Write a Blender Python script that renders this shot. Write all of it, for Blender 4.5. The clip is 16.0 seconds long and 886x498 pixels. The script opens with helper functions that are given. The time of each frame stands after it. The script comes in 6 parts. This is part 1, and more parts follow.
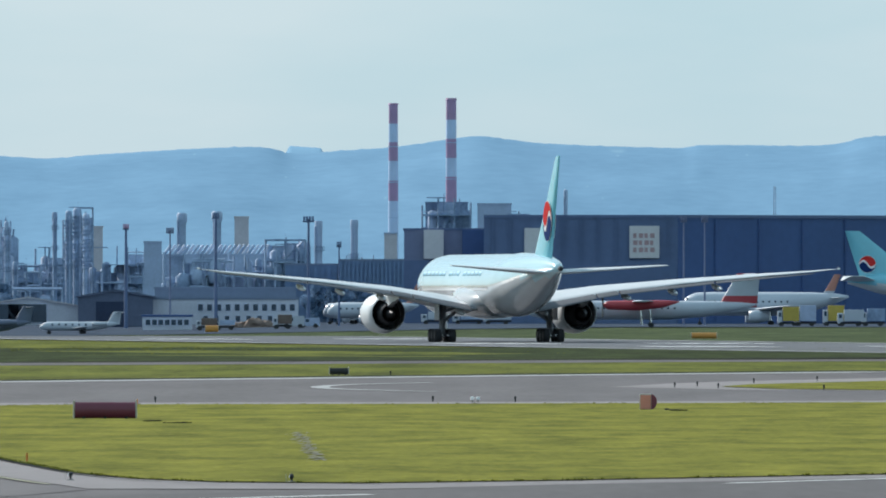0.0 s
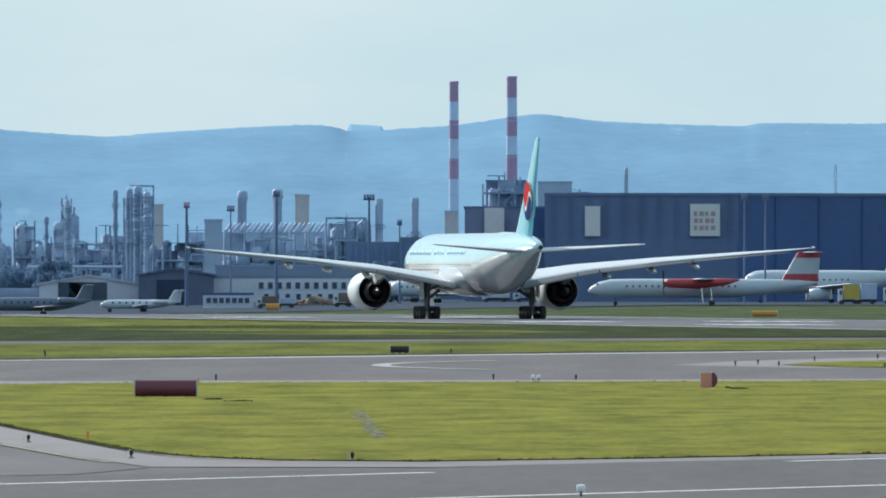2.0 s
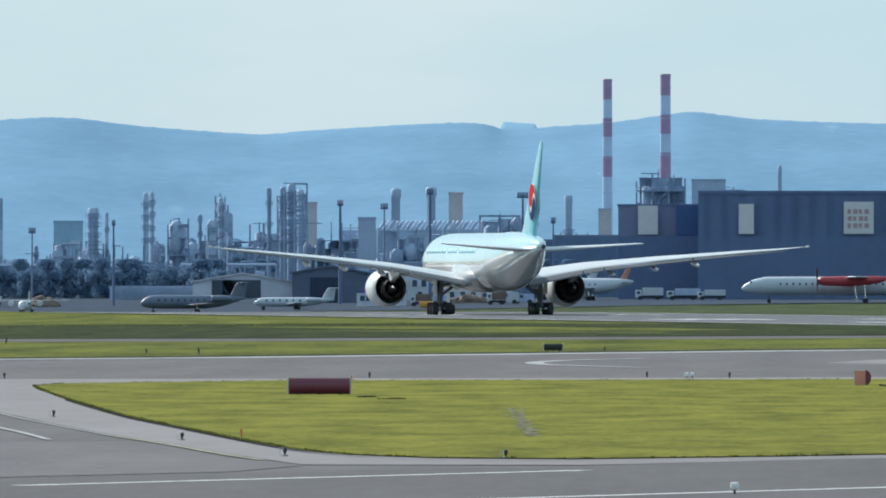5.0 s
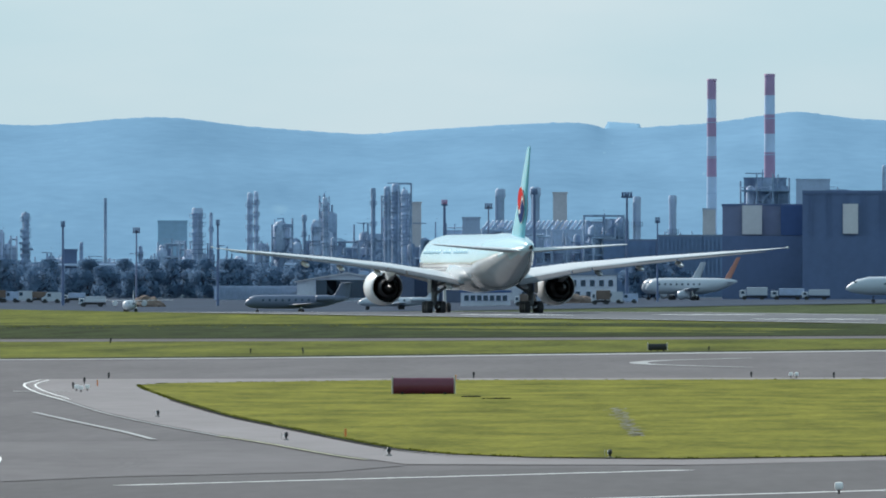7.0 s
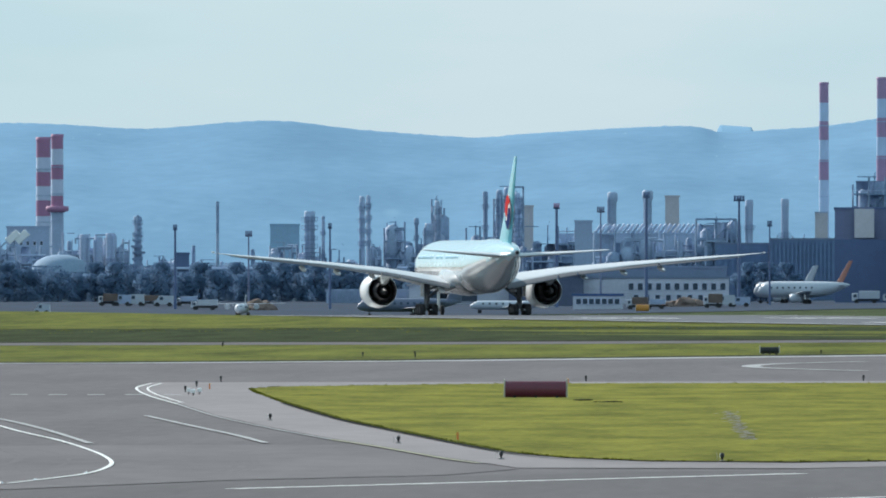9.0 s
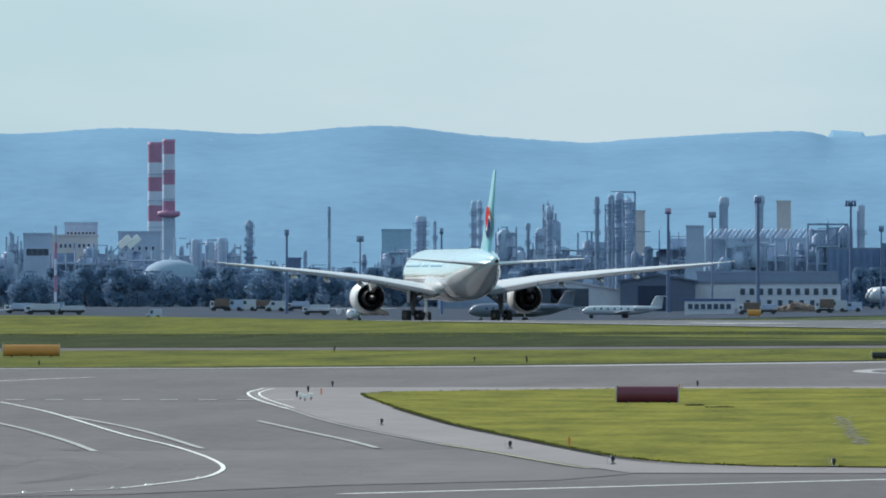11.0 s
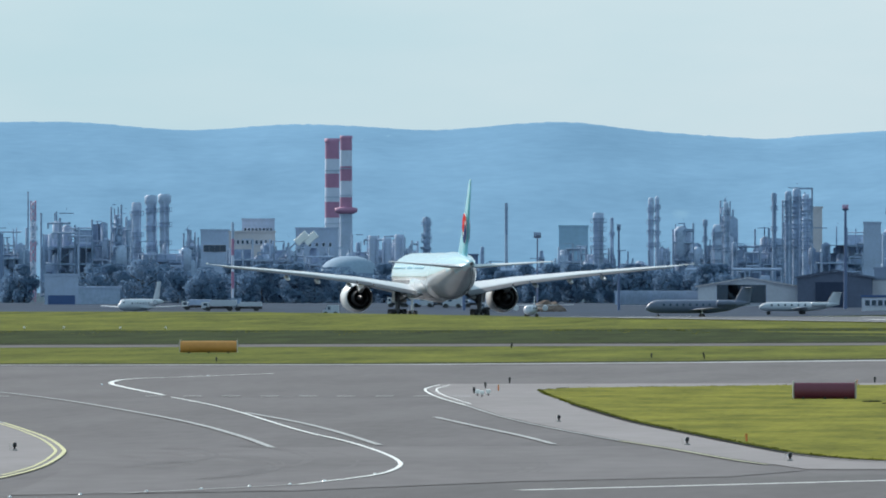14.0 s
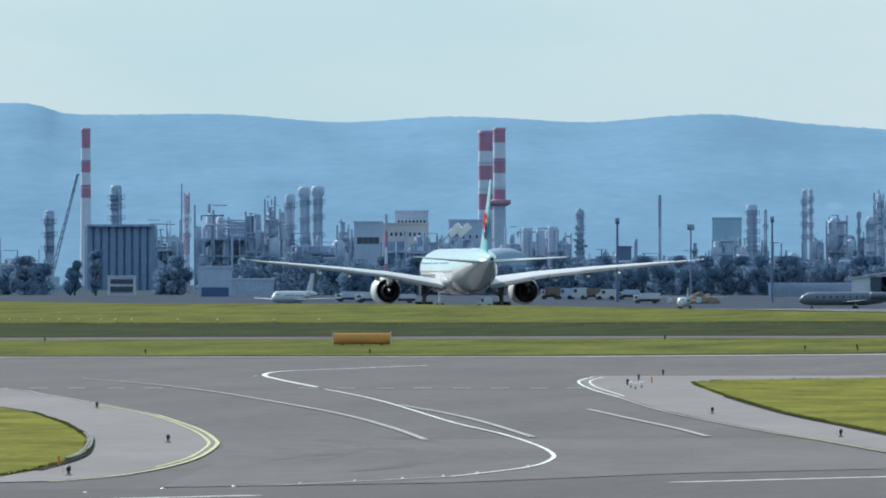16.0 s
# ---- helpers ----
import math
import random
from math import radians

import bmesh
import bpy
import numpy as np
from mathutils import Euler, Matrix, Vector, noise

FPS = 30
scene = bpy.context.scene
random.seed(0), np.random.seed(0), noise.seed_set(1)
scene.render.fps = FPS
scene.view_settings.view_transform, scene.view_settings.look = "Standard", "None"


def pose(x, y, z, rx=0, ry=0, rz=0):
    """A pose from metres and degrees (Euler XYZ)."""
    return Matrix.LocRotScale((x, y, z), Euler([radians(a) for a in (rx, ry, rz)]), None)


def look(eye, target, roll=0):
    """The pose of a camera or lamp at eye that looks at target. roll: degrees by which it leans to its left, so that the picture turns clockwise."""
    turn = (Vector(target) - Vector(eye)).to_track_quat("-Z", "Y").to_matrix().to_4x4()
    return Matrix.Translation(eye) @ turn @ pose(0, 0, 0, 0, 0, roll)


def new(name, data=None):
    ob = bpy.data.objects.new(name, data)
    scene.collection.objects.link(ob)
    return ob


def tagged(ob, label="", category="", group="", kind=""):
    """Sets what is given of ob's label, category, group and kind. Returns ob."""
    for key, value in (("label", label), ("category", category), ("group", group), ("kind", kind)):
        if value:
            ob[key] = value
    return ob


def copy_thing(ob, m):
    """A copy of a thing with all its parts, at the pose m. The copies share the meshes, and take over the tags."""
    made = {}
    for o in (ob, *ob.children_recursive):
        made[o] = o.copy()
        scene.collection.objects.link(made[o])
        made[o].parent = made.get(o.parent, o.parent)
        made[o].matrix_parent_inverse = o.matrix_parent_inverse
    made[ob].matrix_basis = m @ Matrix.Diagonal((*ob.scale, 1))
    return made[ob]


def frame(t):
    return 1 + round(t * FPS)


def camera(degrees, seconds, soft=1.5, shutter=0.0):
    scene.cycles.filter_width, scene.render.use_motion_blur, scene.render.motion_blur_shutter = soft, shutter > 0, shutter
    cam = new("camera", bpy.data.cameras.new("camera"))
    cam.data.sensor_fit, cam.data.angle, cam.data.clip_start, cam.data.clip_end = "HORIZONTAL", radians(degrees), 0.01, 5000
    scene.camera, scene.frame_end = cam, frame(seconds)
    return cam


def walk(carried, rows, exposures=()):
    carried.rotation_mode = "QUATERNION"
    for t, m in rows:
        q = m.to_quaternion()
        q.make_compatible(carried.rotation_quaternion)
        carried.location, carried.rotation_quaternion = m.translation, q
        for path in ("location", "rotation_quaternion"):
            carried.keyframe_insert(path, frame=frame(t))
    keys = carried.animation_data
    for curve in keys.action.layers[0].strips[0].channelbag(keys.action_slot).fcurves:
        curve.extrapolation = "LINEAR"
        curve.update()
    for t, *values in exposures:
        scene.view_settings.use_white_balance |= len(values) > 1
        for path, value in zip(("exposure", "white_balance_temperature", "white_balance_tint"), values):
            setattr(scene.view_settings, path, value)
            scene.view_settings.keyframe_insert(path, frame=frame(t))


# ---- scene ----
# Survey grid: bearings and elevations are counted in ticks, 25800 to the radian, as seen from the eye;
# bearing 784 is straight ahead (+y), elevation 526 is eye level, larger is lower.
TICK, EYE, AHEAD, LEVEL = 25800.0, 4.4, 784.0, 526.0
cam = camera(math.degrees(2 * math.atan(784 / TICK)), 16.0, soft=1.9)
# seconds, turn to the left in ticks, tilt in ticks from the start
PAN = [(0.0, 0, 0), (0.5, 23, -12.5), (1.0, 47.5, -24.5), (1.5, 72.4, -34.0), (2.0, 107.3, -38.8), (2.5, 148, -40.4),
       (3.0, 195, -41.5), (3.5, 238, -42.2), (4.0, 286, -42.4), (6.5, 516, -43), (7.0, 563.5, -43), (7.5, 608, -43),
       (8.0, 659, -42), (8.5, 709.5, -40), (9.0, 762, -37), (11.5, 1011, -27), (12.0, 1063.5, -27), (12.5, 1110.5, -27),
       (13.0, 1159.5, -27.5), (13.5, 1209, -30), (14.0, 1273, -34.5), (14.5, 1337.5, -38), (15.0, 1407, -42.5),
       (15.5, 1474, -45.5), (16.0, 1544.5, -48.5)]
walk(cam, [(t, pose(0, 0, EYE, 90 + math.degrees((LEVEL - 441 + b) / TICK), 0, math.degrees(a / TICK))) for t, a, b in PAN],
     [(0.0, -0.02), (1.0, 0.05), (2.0, 0.08), (4.0, 0.08), (7.0, 0.0), (9.0, 0.03), (11.5, -0.06), (12.5, -0.06), (14.0, 0.02), (16.0, 0.03)])

# ---- light ----
SUN_AZ, SUN_EL = -42.0, 33.0     # degrees from +y to the right (minus: left), and up
world = bpy.data.worlds.new("sky")
scene.world = world
world.use_nodes = True
wn, wl = world.node_tree.nodes, world.node_tree.links
wn.clear()
sky = wn.new("ShaderNodeTexSky")
sky.sky_type, sky.sun_disc = "NISHITA", False
sky.sun_elevation, sky.sun_rotation = radians(SUN_EL), radians(SUN_AZ)
sky.air_density, sky.dust_density, sky.ozone_density = 1.0, 1.0, 2.0
wcoord = wn.new("ShaderNodeTexCoord")
wmap = wn.new("ShaderNodeMapping")
wmap.inputs["Scale"].default_value = (20, 20, 75)
wnoise = wn.new("ShaderNodeTexNoise")
wnoise.inputs["Scale"].default_value, wnoise.inputs["Detail"].default_value = 1.0, 5
wramp = wn.new("ShaderNodeValToRGB")
wramp.color_ramp.elements[0].position, wramp.color_ramp.elements[0].color = 0.35, (3.75, 6.1, 7.4, 1)
wramp.color_ramp.elements[1].position, wramp.color_ramp.elements[1].color = 0.68, (5.0, 6.75, 7.85, 1)
wmix = wn.new("ShaderNodeMix")
wmix.data_type = "RGBA"
wmix.inputs["Factor"].default_value = 0.8
wback = wn.new("ShaderNodeBackground")
wback.inputs["Strength"].default_value = 0.111
wout = wn.new("ShaderNodeOutputWorld")
wl.new(wcoord.outputs["Generated"], wmap.inputs["Vector"])
wl.new(wmap.outputs["Vector"], wnoise.inputs["Vector"])
wl.new(wnoise.outputs["Fac"], wramp.inputs["Fac"])
wl.new(sky.outputs["Color"], wmix.inputs["A"])
wl.new(wramp.outputs["Color"], wmix.inputs["B"])
wl.new(wmix.outputs["Result"], wback.inputs["Color"])
wl.new(wback.outputs["Background"], wout.inputs["Surface"])
sun = new("sun", bpy.data.lights.new("sun", "SUN"))
sun.data.energy, sun.data.angle, sun.data.color = 5.0, radians(0.6), (1.0, 0.965, 0.91)
sx, sy = math.sin(radians(SUN_AZ)) * math.cos(radians(SUN_EL)), math.cos(radians(SUN_AZ)) * math.cos(radians(SUN_EL))
sun.matrix_world = look((sx * 100, sy * 100, math.sin(radians(SUN_EL)) * 100), (0, 0, 0))


# ---- places ----
def far(b, d, z=0.0):
    """The place at bearing b and distance d."""
    a = (b - AHEAD) / TICK
    return Vector((d * math.sin(a), d * math.cos(a), z))


def high(e, d):
    """The height that shows at elevation e from d metres off."""
    return EYE + (LEVEL - e) * d / TICK


def ground_far(e, z=0.0):
    return TICK * (EYE - z) / (e - LEVEL)


def on_ground(b, e, z=0.0):
    return far(b, ground_far(e, z))


RUN_START, RUN_HEAD = Vector((5.2, 1450.0)), radians(12.0)
RUN_ALONG = Vector((-math.sin(RUN_HEAD), math.cos(RUN_HEAD)))
RUN_SIDE = Vector((-math.cos(RUN_HEAD), -math.sin(RUN_HEAD)))     # from the runway to the viewer's side


def smooth(a, b, x):
    x = min(1.0, max(0.0, (x - a) / (b - a)))
    return x * x * (3 - 2 * x)


def rise(x, y):
    """The ground's height: level, with a shallow dip along the far half of the runway
    and a low grass bank in front of it."""
    p = Vector((x, y)) - RUN_START
    s, c = p.dot(RUN_ALONG), p.dot(RUN_SIDE)
    dip = (-0.14 - 1.36 * smooth(180, 640, s)) * (1 - smooth(680, 840, s)) * (1 - smooth(36, 75, c)) * (1 - smooth(60, 160, -c))
    ridge = 0.6 * smooth(-160, 60, s) * (1 - 0.7 * smooth(150, 420, s)) * smooth(36, 70, c) * (1 - smooth(78, 150, c))
    return dip + ridge


# ---- materials ----
def material(name, color, rough=0.7, metal=0.0, vary=0.15, scale=1.0, bump=0.0, stretch=(1, 1, 1), second=None, island=0.0, spec=0.5, coat=0.0):
    """A surface with two scales of variation; scale is the size of its coarse mottling, per metre."""
    m = bpy.data.materials.new(name)
    m.use_nodes = True
    n, l = m.node_tree.nodes, m.node_tree.links
    b = n["Principled BSDF"]
    b.inputs["Roughness"].default_value, b.inputs["Metallic"].default_value = rough, metal
    b.inputs["Specular IOR Level"].default_value = spec
    b.inputs["Coat Weight"].default_value = coat
    tc, mp = n.new("ShaderNodeTexCoord"), n.new("ShaderNodeMapping")
    mp.inputs["Scale"].default_value = stretch
    l.new(tc.outputs["Object"], mp.inputs["Vector"])
    coarse, fine = n.new("ShaderNodeTexNoise"), n.new("ShaderNodeTexNoise")
    for node, k in ((coarse, scale), (fine, scale * 9)):
        node.inputs["Scale"].default_value, node.inputs["Detail"].default_value = k, 4
        l.new(mp.outputs["Vector"], node.inputs["Vector"])
    mix = n.new("ShaderNodeMix")
    mix.data_type = "FLOAT"
    mix.inputs["Factor"].default_value = 0.4
    l.new(coarse.outputs["Fac"], mix.inputs["A"])
    l.new(fine.outputs["Fac"], mix.inputs["B"])
    ramp = n.new("ShaderNodeValToRGB")
    lo = [c * (1 - vary) for c in color]
    hi = [min(1, c * (1 + vary)) for c in (second or color)]
    ramp.color_ramp.elements[0].position, ramp.color_ramp.elements[0].color = 0.33, (*lo, 1)
    ramp.color_ramp.elements[1].position, ramp.color_ramp.elements[1].color = 0.67, (*hi, 1)
    l.new(mix.outputs["Result"], ramp.inputs["Fac"])
    out = ramp.outputs["Color"]
    if island:
        info, hsv = n.new("ShaderNodeNewGeometry"), n.new("ShaderNodeHueSaturation")
        rng = n.new("ShaderNodeMapRange")
        rng.inputs["To Min"].default_value, rng.inputs["To Max"].default_value = 1 - island, 1 + island
        l.new(info.outputs["Random Per Island"], rng.inputs["Value"])
        l.new(rng.outputs["Result"], hsv.inputs["Value"])
        l.new(out, hsv.inputs["Color"])
        out = hsv.outputs["Color"]
    l.new(out, b.inputs["Base Color"])
    if bump:
        bm_ = n.new("ShaderNodeBump")
        bm_.inputs["Strength"].default_value, bm_.inputs["Distance"].default_value = bump, 0.1
        l.new(fine.outputs["Fac"], bm_.inputs["Height"])
        l.new(bm_.outputs["Normal"], b.inputs["Normal"])
    return m


GRASS = material("mown_grass", (0.104, 0.114, 0.016), 0.9, vary=0.3, scale=0.75, second=(0.178, 0.168, 0.028), bump=0.8, stretch=(0.55, 0.13, 1), spec=0.03)
GRASS_MID = material("meadow_grass", (0.066, 0.082, 0.016), 0.9, vary=0.35, scale=0.35, second=(0.118, 0.122, 0.022), bump=0.6, stretch=(0.6, 0.06, 1), spec=0.03)
GRASS_DARK = material("dark_herbs", (0.021, 0.031, 0.011), 0.95, vary=0.35, scale=0.35, second=(0.035, 0.046, 0.015), bump=0.6, stretch=(1, 0.06, 1), spec=0.03)
ASPHALT = material("grey_asphalt", (0.114, 0.104, 0.107), 0.85, vary=0.18, scale=0.25, stretch=(1, 0.08, 1), bump=0.1, spec=0.12)
ASPHALT_DARK = material("dark_asphalt", (0.098, 0.09, 0.092), 0.85, vary=0.16, scale=0.25, stretch=(1, 0.08, 1), bump=0.1, spec=0.12)
SHOULDER = material("pale_shoulder_asphalt", (0.225, 0.205, 0.207), 0.9, vary=0.14, scale=0.1, stretch=(1, 0.25, 1), bump=0.1, spec=0.12)
CONCRETE = material("runway_concrete", (0.11, 0.114, 0.126), 0.85, vary=0.15, scale=0.05, stretch=(1, 0.1, 1), spec=0.12)
PAINT_WHITE = material("white_marking_paint", (0.72, 0.72, 0.7), 0.7, vary=0.15, scale=0.8)
PAINT_WORN = material("worn_marking_paint", (0.31, 0.31, 0.31), 0.8, vary=0.2, scale=0.8)
PAINT_FAINT = material("faint_yellow_paint", (0.3, 0.29, 0.2), 0.8, vary=0.2, scale=0.8)
PAINT_YELLOW = material("yellow_marking_paint", (0.5, 0.47, 0.25), 0.7, vary=0.2, scale=0.8)
RUBBER_MARK = material("tyre_marks", (0.124, 0.114, 0.117), 0.85, vary=0.12, scale=0.5, spec=0.12)
SOIL = material("bare_soil", (0.15, 0.145, 0.09), 0.95, vary=0.2, scale=0.5)


# ---- building blocks ----
def part(name, bm, mat, parent=None, label=""):
    me = bpy.data.meshes.new(name)
    bm.to_mesh(me)
    bm.free()
    mats = mat if isinstance(mat, (list, tuple)) else [mat]
    for one in mats:
        me.materials.append(one)
    ob = new(name, me)
    ob.parent = parent
    if label:
        tagged(ob, label)
    return ob


def thing(name, m, label, category, group="", kind=""):
    ob = new(name)
    ob.matrix_basis = m
    ob.empty_display_size = 0.2
    return tagged(ob, label, category, group, kind)


def place(x, y, z=0.0, turn=0.0):
    return pose(x, y, z, 0, 0, turn)


def box(bm, x0, x1, y0, y1, z0, z1, index=0):
    v = [bm.verts.new((x, y, z)) for z in (z0, z1) for x, y in ((x0, y0), (x1, y0), (x1, y1), (x0, y1))]
    for q in ((3, 2, 1, 0), (4, 5, 6, 7), (0, 1, 5, 4), (1, 2, 6, 5), (2, 3, 7, 6), (3, 0, 4, 7)):
        bm.faces.new([v[i] for i in q]).material_index = index
    return v


def boxed(*size, bevel=0.0):
    bm = bmesh.new()
    box(bm, *size)
    if bevel:
        bmesh.ops.bevel(bm, geom=bm.edges[:], offset=bevel, segments=2, affect="EDGES", profile=0.6)
    return bm


def rings(bm, loops, cap=True, index=0, shade=True):
    """Skins a row of closed loops of points."""
    vs = [[bm.verts.new(p) for p in loop] for loop in loops]
    n = len(vs[0])
    for a, b in zip(vs, vs[1:]):
        for i in range(n):
            f = bm.faces.new((a[i], a[(i + 1) % n], b[(i + 1) % n], b[i]))
            f.material_index, f.smooth = index, shade
    if cap:
        # caps stand on their own corners, so that the sides stay evenly rounded
        bm.faces.new([bm.verts.new(p) for p in loops[0][::-1]]).material_index = index
        bm.faces.new([bm.verts.new(p) for p in loops[-1]]).material_index = index
    return vs


def circle(r, z, n=12, x=0.0, y=0.0):
    return [(x + r * math.cos(2 * math.pi * i / n), y + r * math.sin(2 * math.pi * i / n), z) for i in range(n)]


def turned(profile, n=12, x=0.0, y=0.0, bm=None, index=0):
    """A body of revolution about an upright axis, from (radius, height) pairs."""
    bm = bm or bmesh.new()
    rings(bm, [circle(r, z, n, x, y) for r, z in profile], index=index)
    return bm


def rod(bm, a, b, r, n=6, index=0, r2=None):
    a, b = Vector(a), Vector(b)
    q = (b - a).to_track_quat("Z", "Y")
    loops = []
    for p, rr in ((a, r), (b, r if r2 is None else r2)):
        loops.append([p + q @ Vector((rr * math.cos(2 * math.pi * i / n), rr * math.sin(2 * math.pi * i / n), 0)) for i in range(n)])
    rings(bm, loops, index=index)


def curve_through(points, steps=8):
    """A smooth line through the given points."""
    ps = [points[0], *points, points[-1]]
    out = []
    for i in range(1, len(ps) - 2):
        p0, p1, p2, p3 = (Vector(p) for p in ps[i - 1:i + 3])
        for k in range(steps):
            t = k / steps
            out.append(0.5 * (2 * p1 + (p2 - p0) * t + (2 * p0 - 5 * p1 + 4 * p2 - p3) * t * t + (3 * p1 - p0 - 3 * p2 + p3) * t ** 3))
    out.append(Vector(ps[-1]))
    return out


# ---- ground ----
def ground_sheet(name, outline, lift, mat, label, category="ground", kind="structure"):
    """A level sheet with the given outline (x, y), following the ground's height."""
    bm = bmesh.new()
    near = 1 - lift / EYE      # a raised border shows farther off: draw it in to its true line
    bm.faces.new([bm.verts.new((p[0] * near, p[1] * near, 0)) for p in outline])
    bmesh.ops.triangulate(bm, faces=bm.faces[:])
    for v in bm.verts:
        v.co.z = rise(v.co.x, v.co.y) + lift
    for f in bm.faces:
        if f.normal.z < 0:
            f.normal_flip()
    return tagged(part(name, bm, mat), label, category, kind=kind)


def lattice(name, xs, ys, lift, mat, label, category, place_of):
    bm = bmesh.new()
    vs = []
    for a in xs:
        row = []
        for b in ys:
            x, y = place_of(a, b)
            row.append(bm.verts.new((x, y, rise(x, y) + lift)))
        vs.append(row)
    for i in range(len(xs) - 1):
        for j in range(len(ys) - 1):
            f = bm.faces.new((vs[i][j], vs[i + 1][j], vs[i + 1][j + 1], vs[i][j + 1]))
            f.smooth = True
    bmesh.ops.recalc_face_normals(bm, faces=bm.faces[:])
    if bm.faces[0].normal.z < 0:
        bmesh.ops.reverse_faces(bm, faces=bm.faces[:])
    return tagged(part(name, bm, mat), label, category, kind="structure")


def span(a, b, n):
    return [a + (b - a) * i / n for i in range(n + 1)]


fine_x = [-5000, -2500, -1200] + span(-700, -320, 19) + span(-310, 150, 46) + span(170, 500, 16) + [1200, 2500, 5000]
fine_y = [-5000, -2000, -500, 0, 300, 700, 1000] + span(1150, 2500, 90) + [3000, 4000, 5200]
lattice("ground", fine_x, fine_y, 0.0, GRASS_MID, "flat airfield grassland reaching to the horizon", "ground", lambda a, b: (a, b))


def along(s, c):
    p = RUN_START + RUN_ALONG * s + RUN_SIDE * c
    return p.x, p.y


lattice("runway", span(-900, 1900, 140), [-30, -15, 0, 15, 30], 0.08, CONCRETE, "pale grey concrete runway with worn surface", "runway", along)

for c in (-27.5, 27.5):
    lattice("runway_edge_line", span(-900, 1900, 140), [c - 0.9, c + 0.9], 0.088, PAINT_WORN, "pale worn edge line of the runway", "marking", along)
for s0 in (-150, -60, 90, 240):
    for c in (-14, -10.5, -7, 7, 10.5, 14):
        lattice("touchdown_bar", span(s0, s0 + 22.5, 3), [c - 0.9, c + 0.9], 0.088, PAINT_WHITE, "white touchdown bar painted on the runway", "marking", along)
GRASS_FAR = material("dull_far_grass", (0.04, 0.056, 0.024), 0.95, vary=0.25, scale=0.15, second=(0.06, 0.078, 0.034), stretch=(1, 0.1, 1), spec=0.03)
lattice("far_verge", span(-600, 900, 75), [-210, -190, -170, -150, -130, -115, -95, -75, -55, -40, -30.5], 0.07, GRASS_FAR, "dull green grass verge beyond the runway", "grass", along)

B = [on_ground(*p).to_2d() for p in ((-2600, 688), (-1544, 680), (-563, 679), (0, 675), (500, 669), (1004, 663), (1568, 657), (2400, 650))]
near_edge = [(420, 150), (-420, 150)]
ground_sheet("taxiway", [*near_edge, *B], 0.012, ASPHALT, "grey asphalt taxiways with worn markings", "taxiway")
A = [(-318, 725), (-263, 721), (126, 716), (1004, 714), (1568, 712), (2400, 709), (2400, 838), (1568, 838), (1004, 849), (636, 854), (386, 852), (236, 846), (136, 836), (36, 818), (-63, 798), (-163, 777), (-263, 748), (-309, 731)]
ground_sheet("grass_island", [on_ground(*p).to_2d() for p in A], 0.05, GRASS, "mown yellow-green grass island between taxiways", "grass")
I = [(-2600, 745), (-1544, 768), (-1490, 777), (-1430, 797), (-1393, 818), (-1385, 828), (-1392, 848), (-1420, 862), (-1480, 878), (-1544, 889), (-2600, 920)]
ground_sheet("grass_island", [on_ground(*p).to_2d() for p in I], 0.05, GRASS, "mown yellow-green grass island with a kerbed tip", "grass")
SR = [(-494, 714), (-520, 722), (-500, 735), (-449, 750), (-380, 772), (-289, 792), (-176, 813), (-91, 826), (22, 846), (155, 865), (655, 866), (1004, 857), (1568, 846), (2400, 836), (2400, 710), (1568, 709), (1004, 711), (126, 713)]
ground_sheet("shoulder", [on_ground(*p).to_2d() for p in SR], 0.02, SHOULDER, "pale worn asphalt shoulder round the grass island", "shoulder")
SL = [(-2600, 705), (-1844, 720), (-1544, 735), (-1468, 745), (-1370, 762), (-1265, 782), (-1195, 806), (-1166, 826), (-1163, 838), (-1195, 858), (-1253, 875), (-1341, 890), (-1457, 900), (-2600, 925)]
ground_sheet("shoulder", [on_ground(*p).to_2d() for p in SL], 0.02, SHOULDER, "pale worn asphalt shoulder round the kerbed island", "shoulder")
ND = [(-2600, 935), (-1544, 916), (-744, 905), (-363, 889), (24, 880), (655, 867), (1004, 857), (1568, 847), (2400, 837), (2400, 1200), (-2600, 1200)]
ground_sheet("taxiway_lane", [on_ground(*p).to_2d() for p in ND], 0.024, ASPHALT_DARK, "darker resurfaced taxiway lane", "taxiway")
ground_sheet("shoulder", [on_ground(*p).to_2d() for p in ((1080, 685), (1180, 679), (1300, 675), (1568, 669), (2400, 662), (2400, 696), (1568, 692), (1300, 690))], 0.02, SHOULDER, "pale asphalt tip of a far island", "shoulder")
ground_sheet("grass_island", [on_ground(*p).to_2d() for p in ((1275, 684), (1330, 680), (1450, 677), (1568, 674), (2400, 668), (2400, 692), (1568, 690), (1380, 688))], 0.05, GRASS, "small far grass island on the taxiway", "grass")
lane = [(-2600, 652), (-1544, 650.5), (-563, 648), (0, 647), (1004, 642), (1568, 639), (2400, 634)]
lane_far = [(b, e - 4.6) for b, e in lane]
ground_sheet("service_road", [on_ground(*p).to_2d() for p in lane + lane_far[::-1]], 0.02, ASPHALT, "narrow grey service road through the grass", "road")
dark_far = [(-2600, 622), (-1544, 620), (-563, 619), (0, 616.5), (400, 613.8), (1568, 613.5), (2400, 613.5)]
ground_sheet("herb_strip", [on_ground(*p).to_2d() for p in [(b, e - 5) for b, e in lane] + dark_far[::-1]], 0.03, GRASS_DARK, "dark green strip of taller herbs beside the service road", "grass")


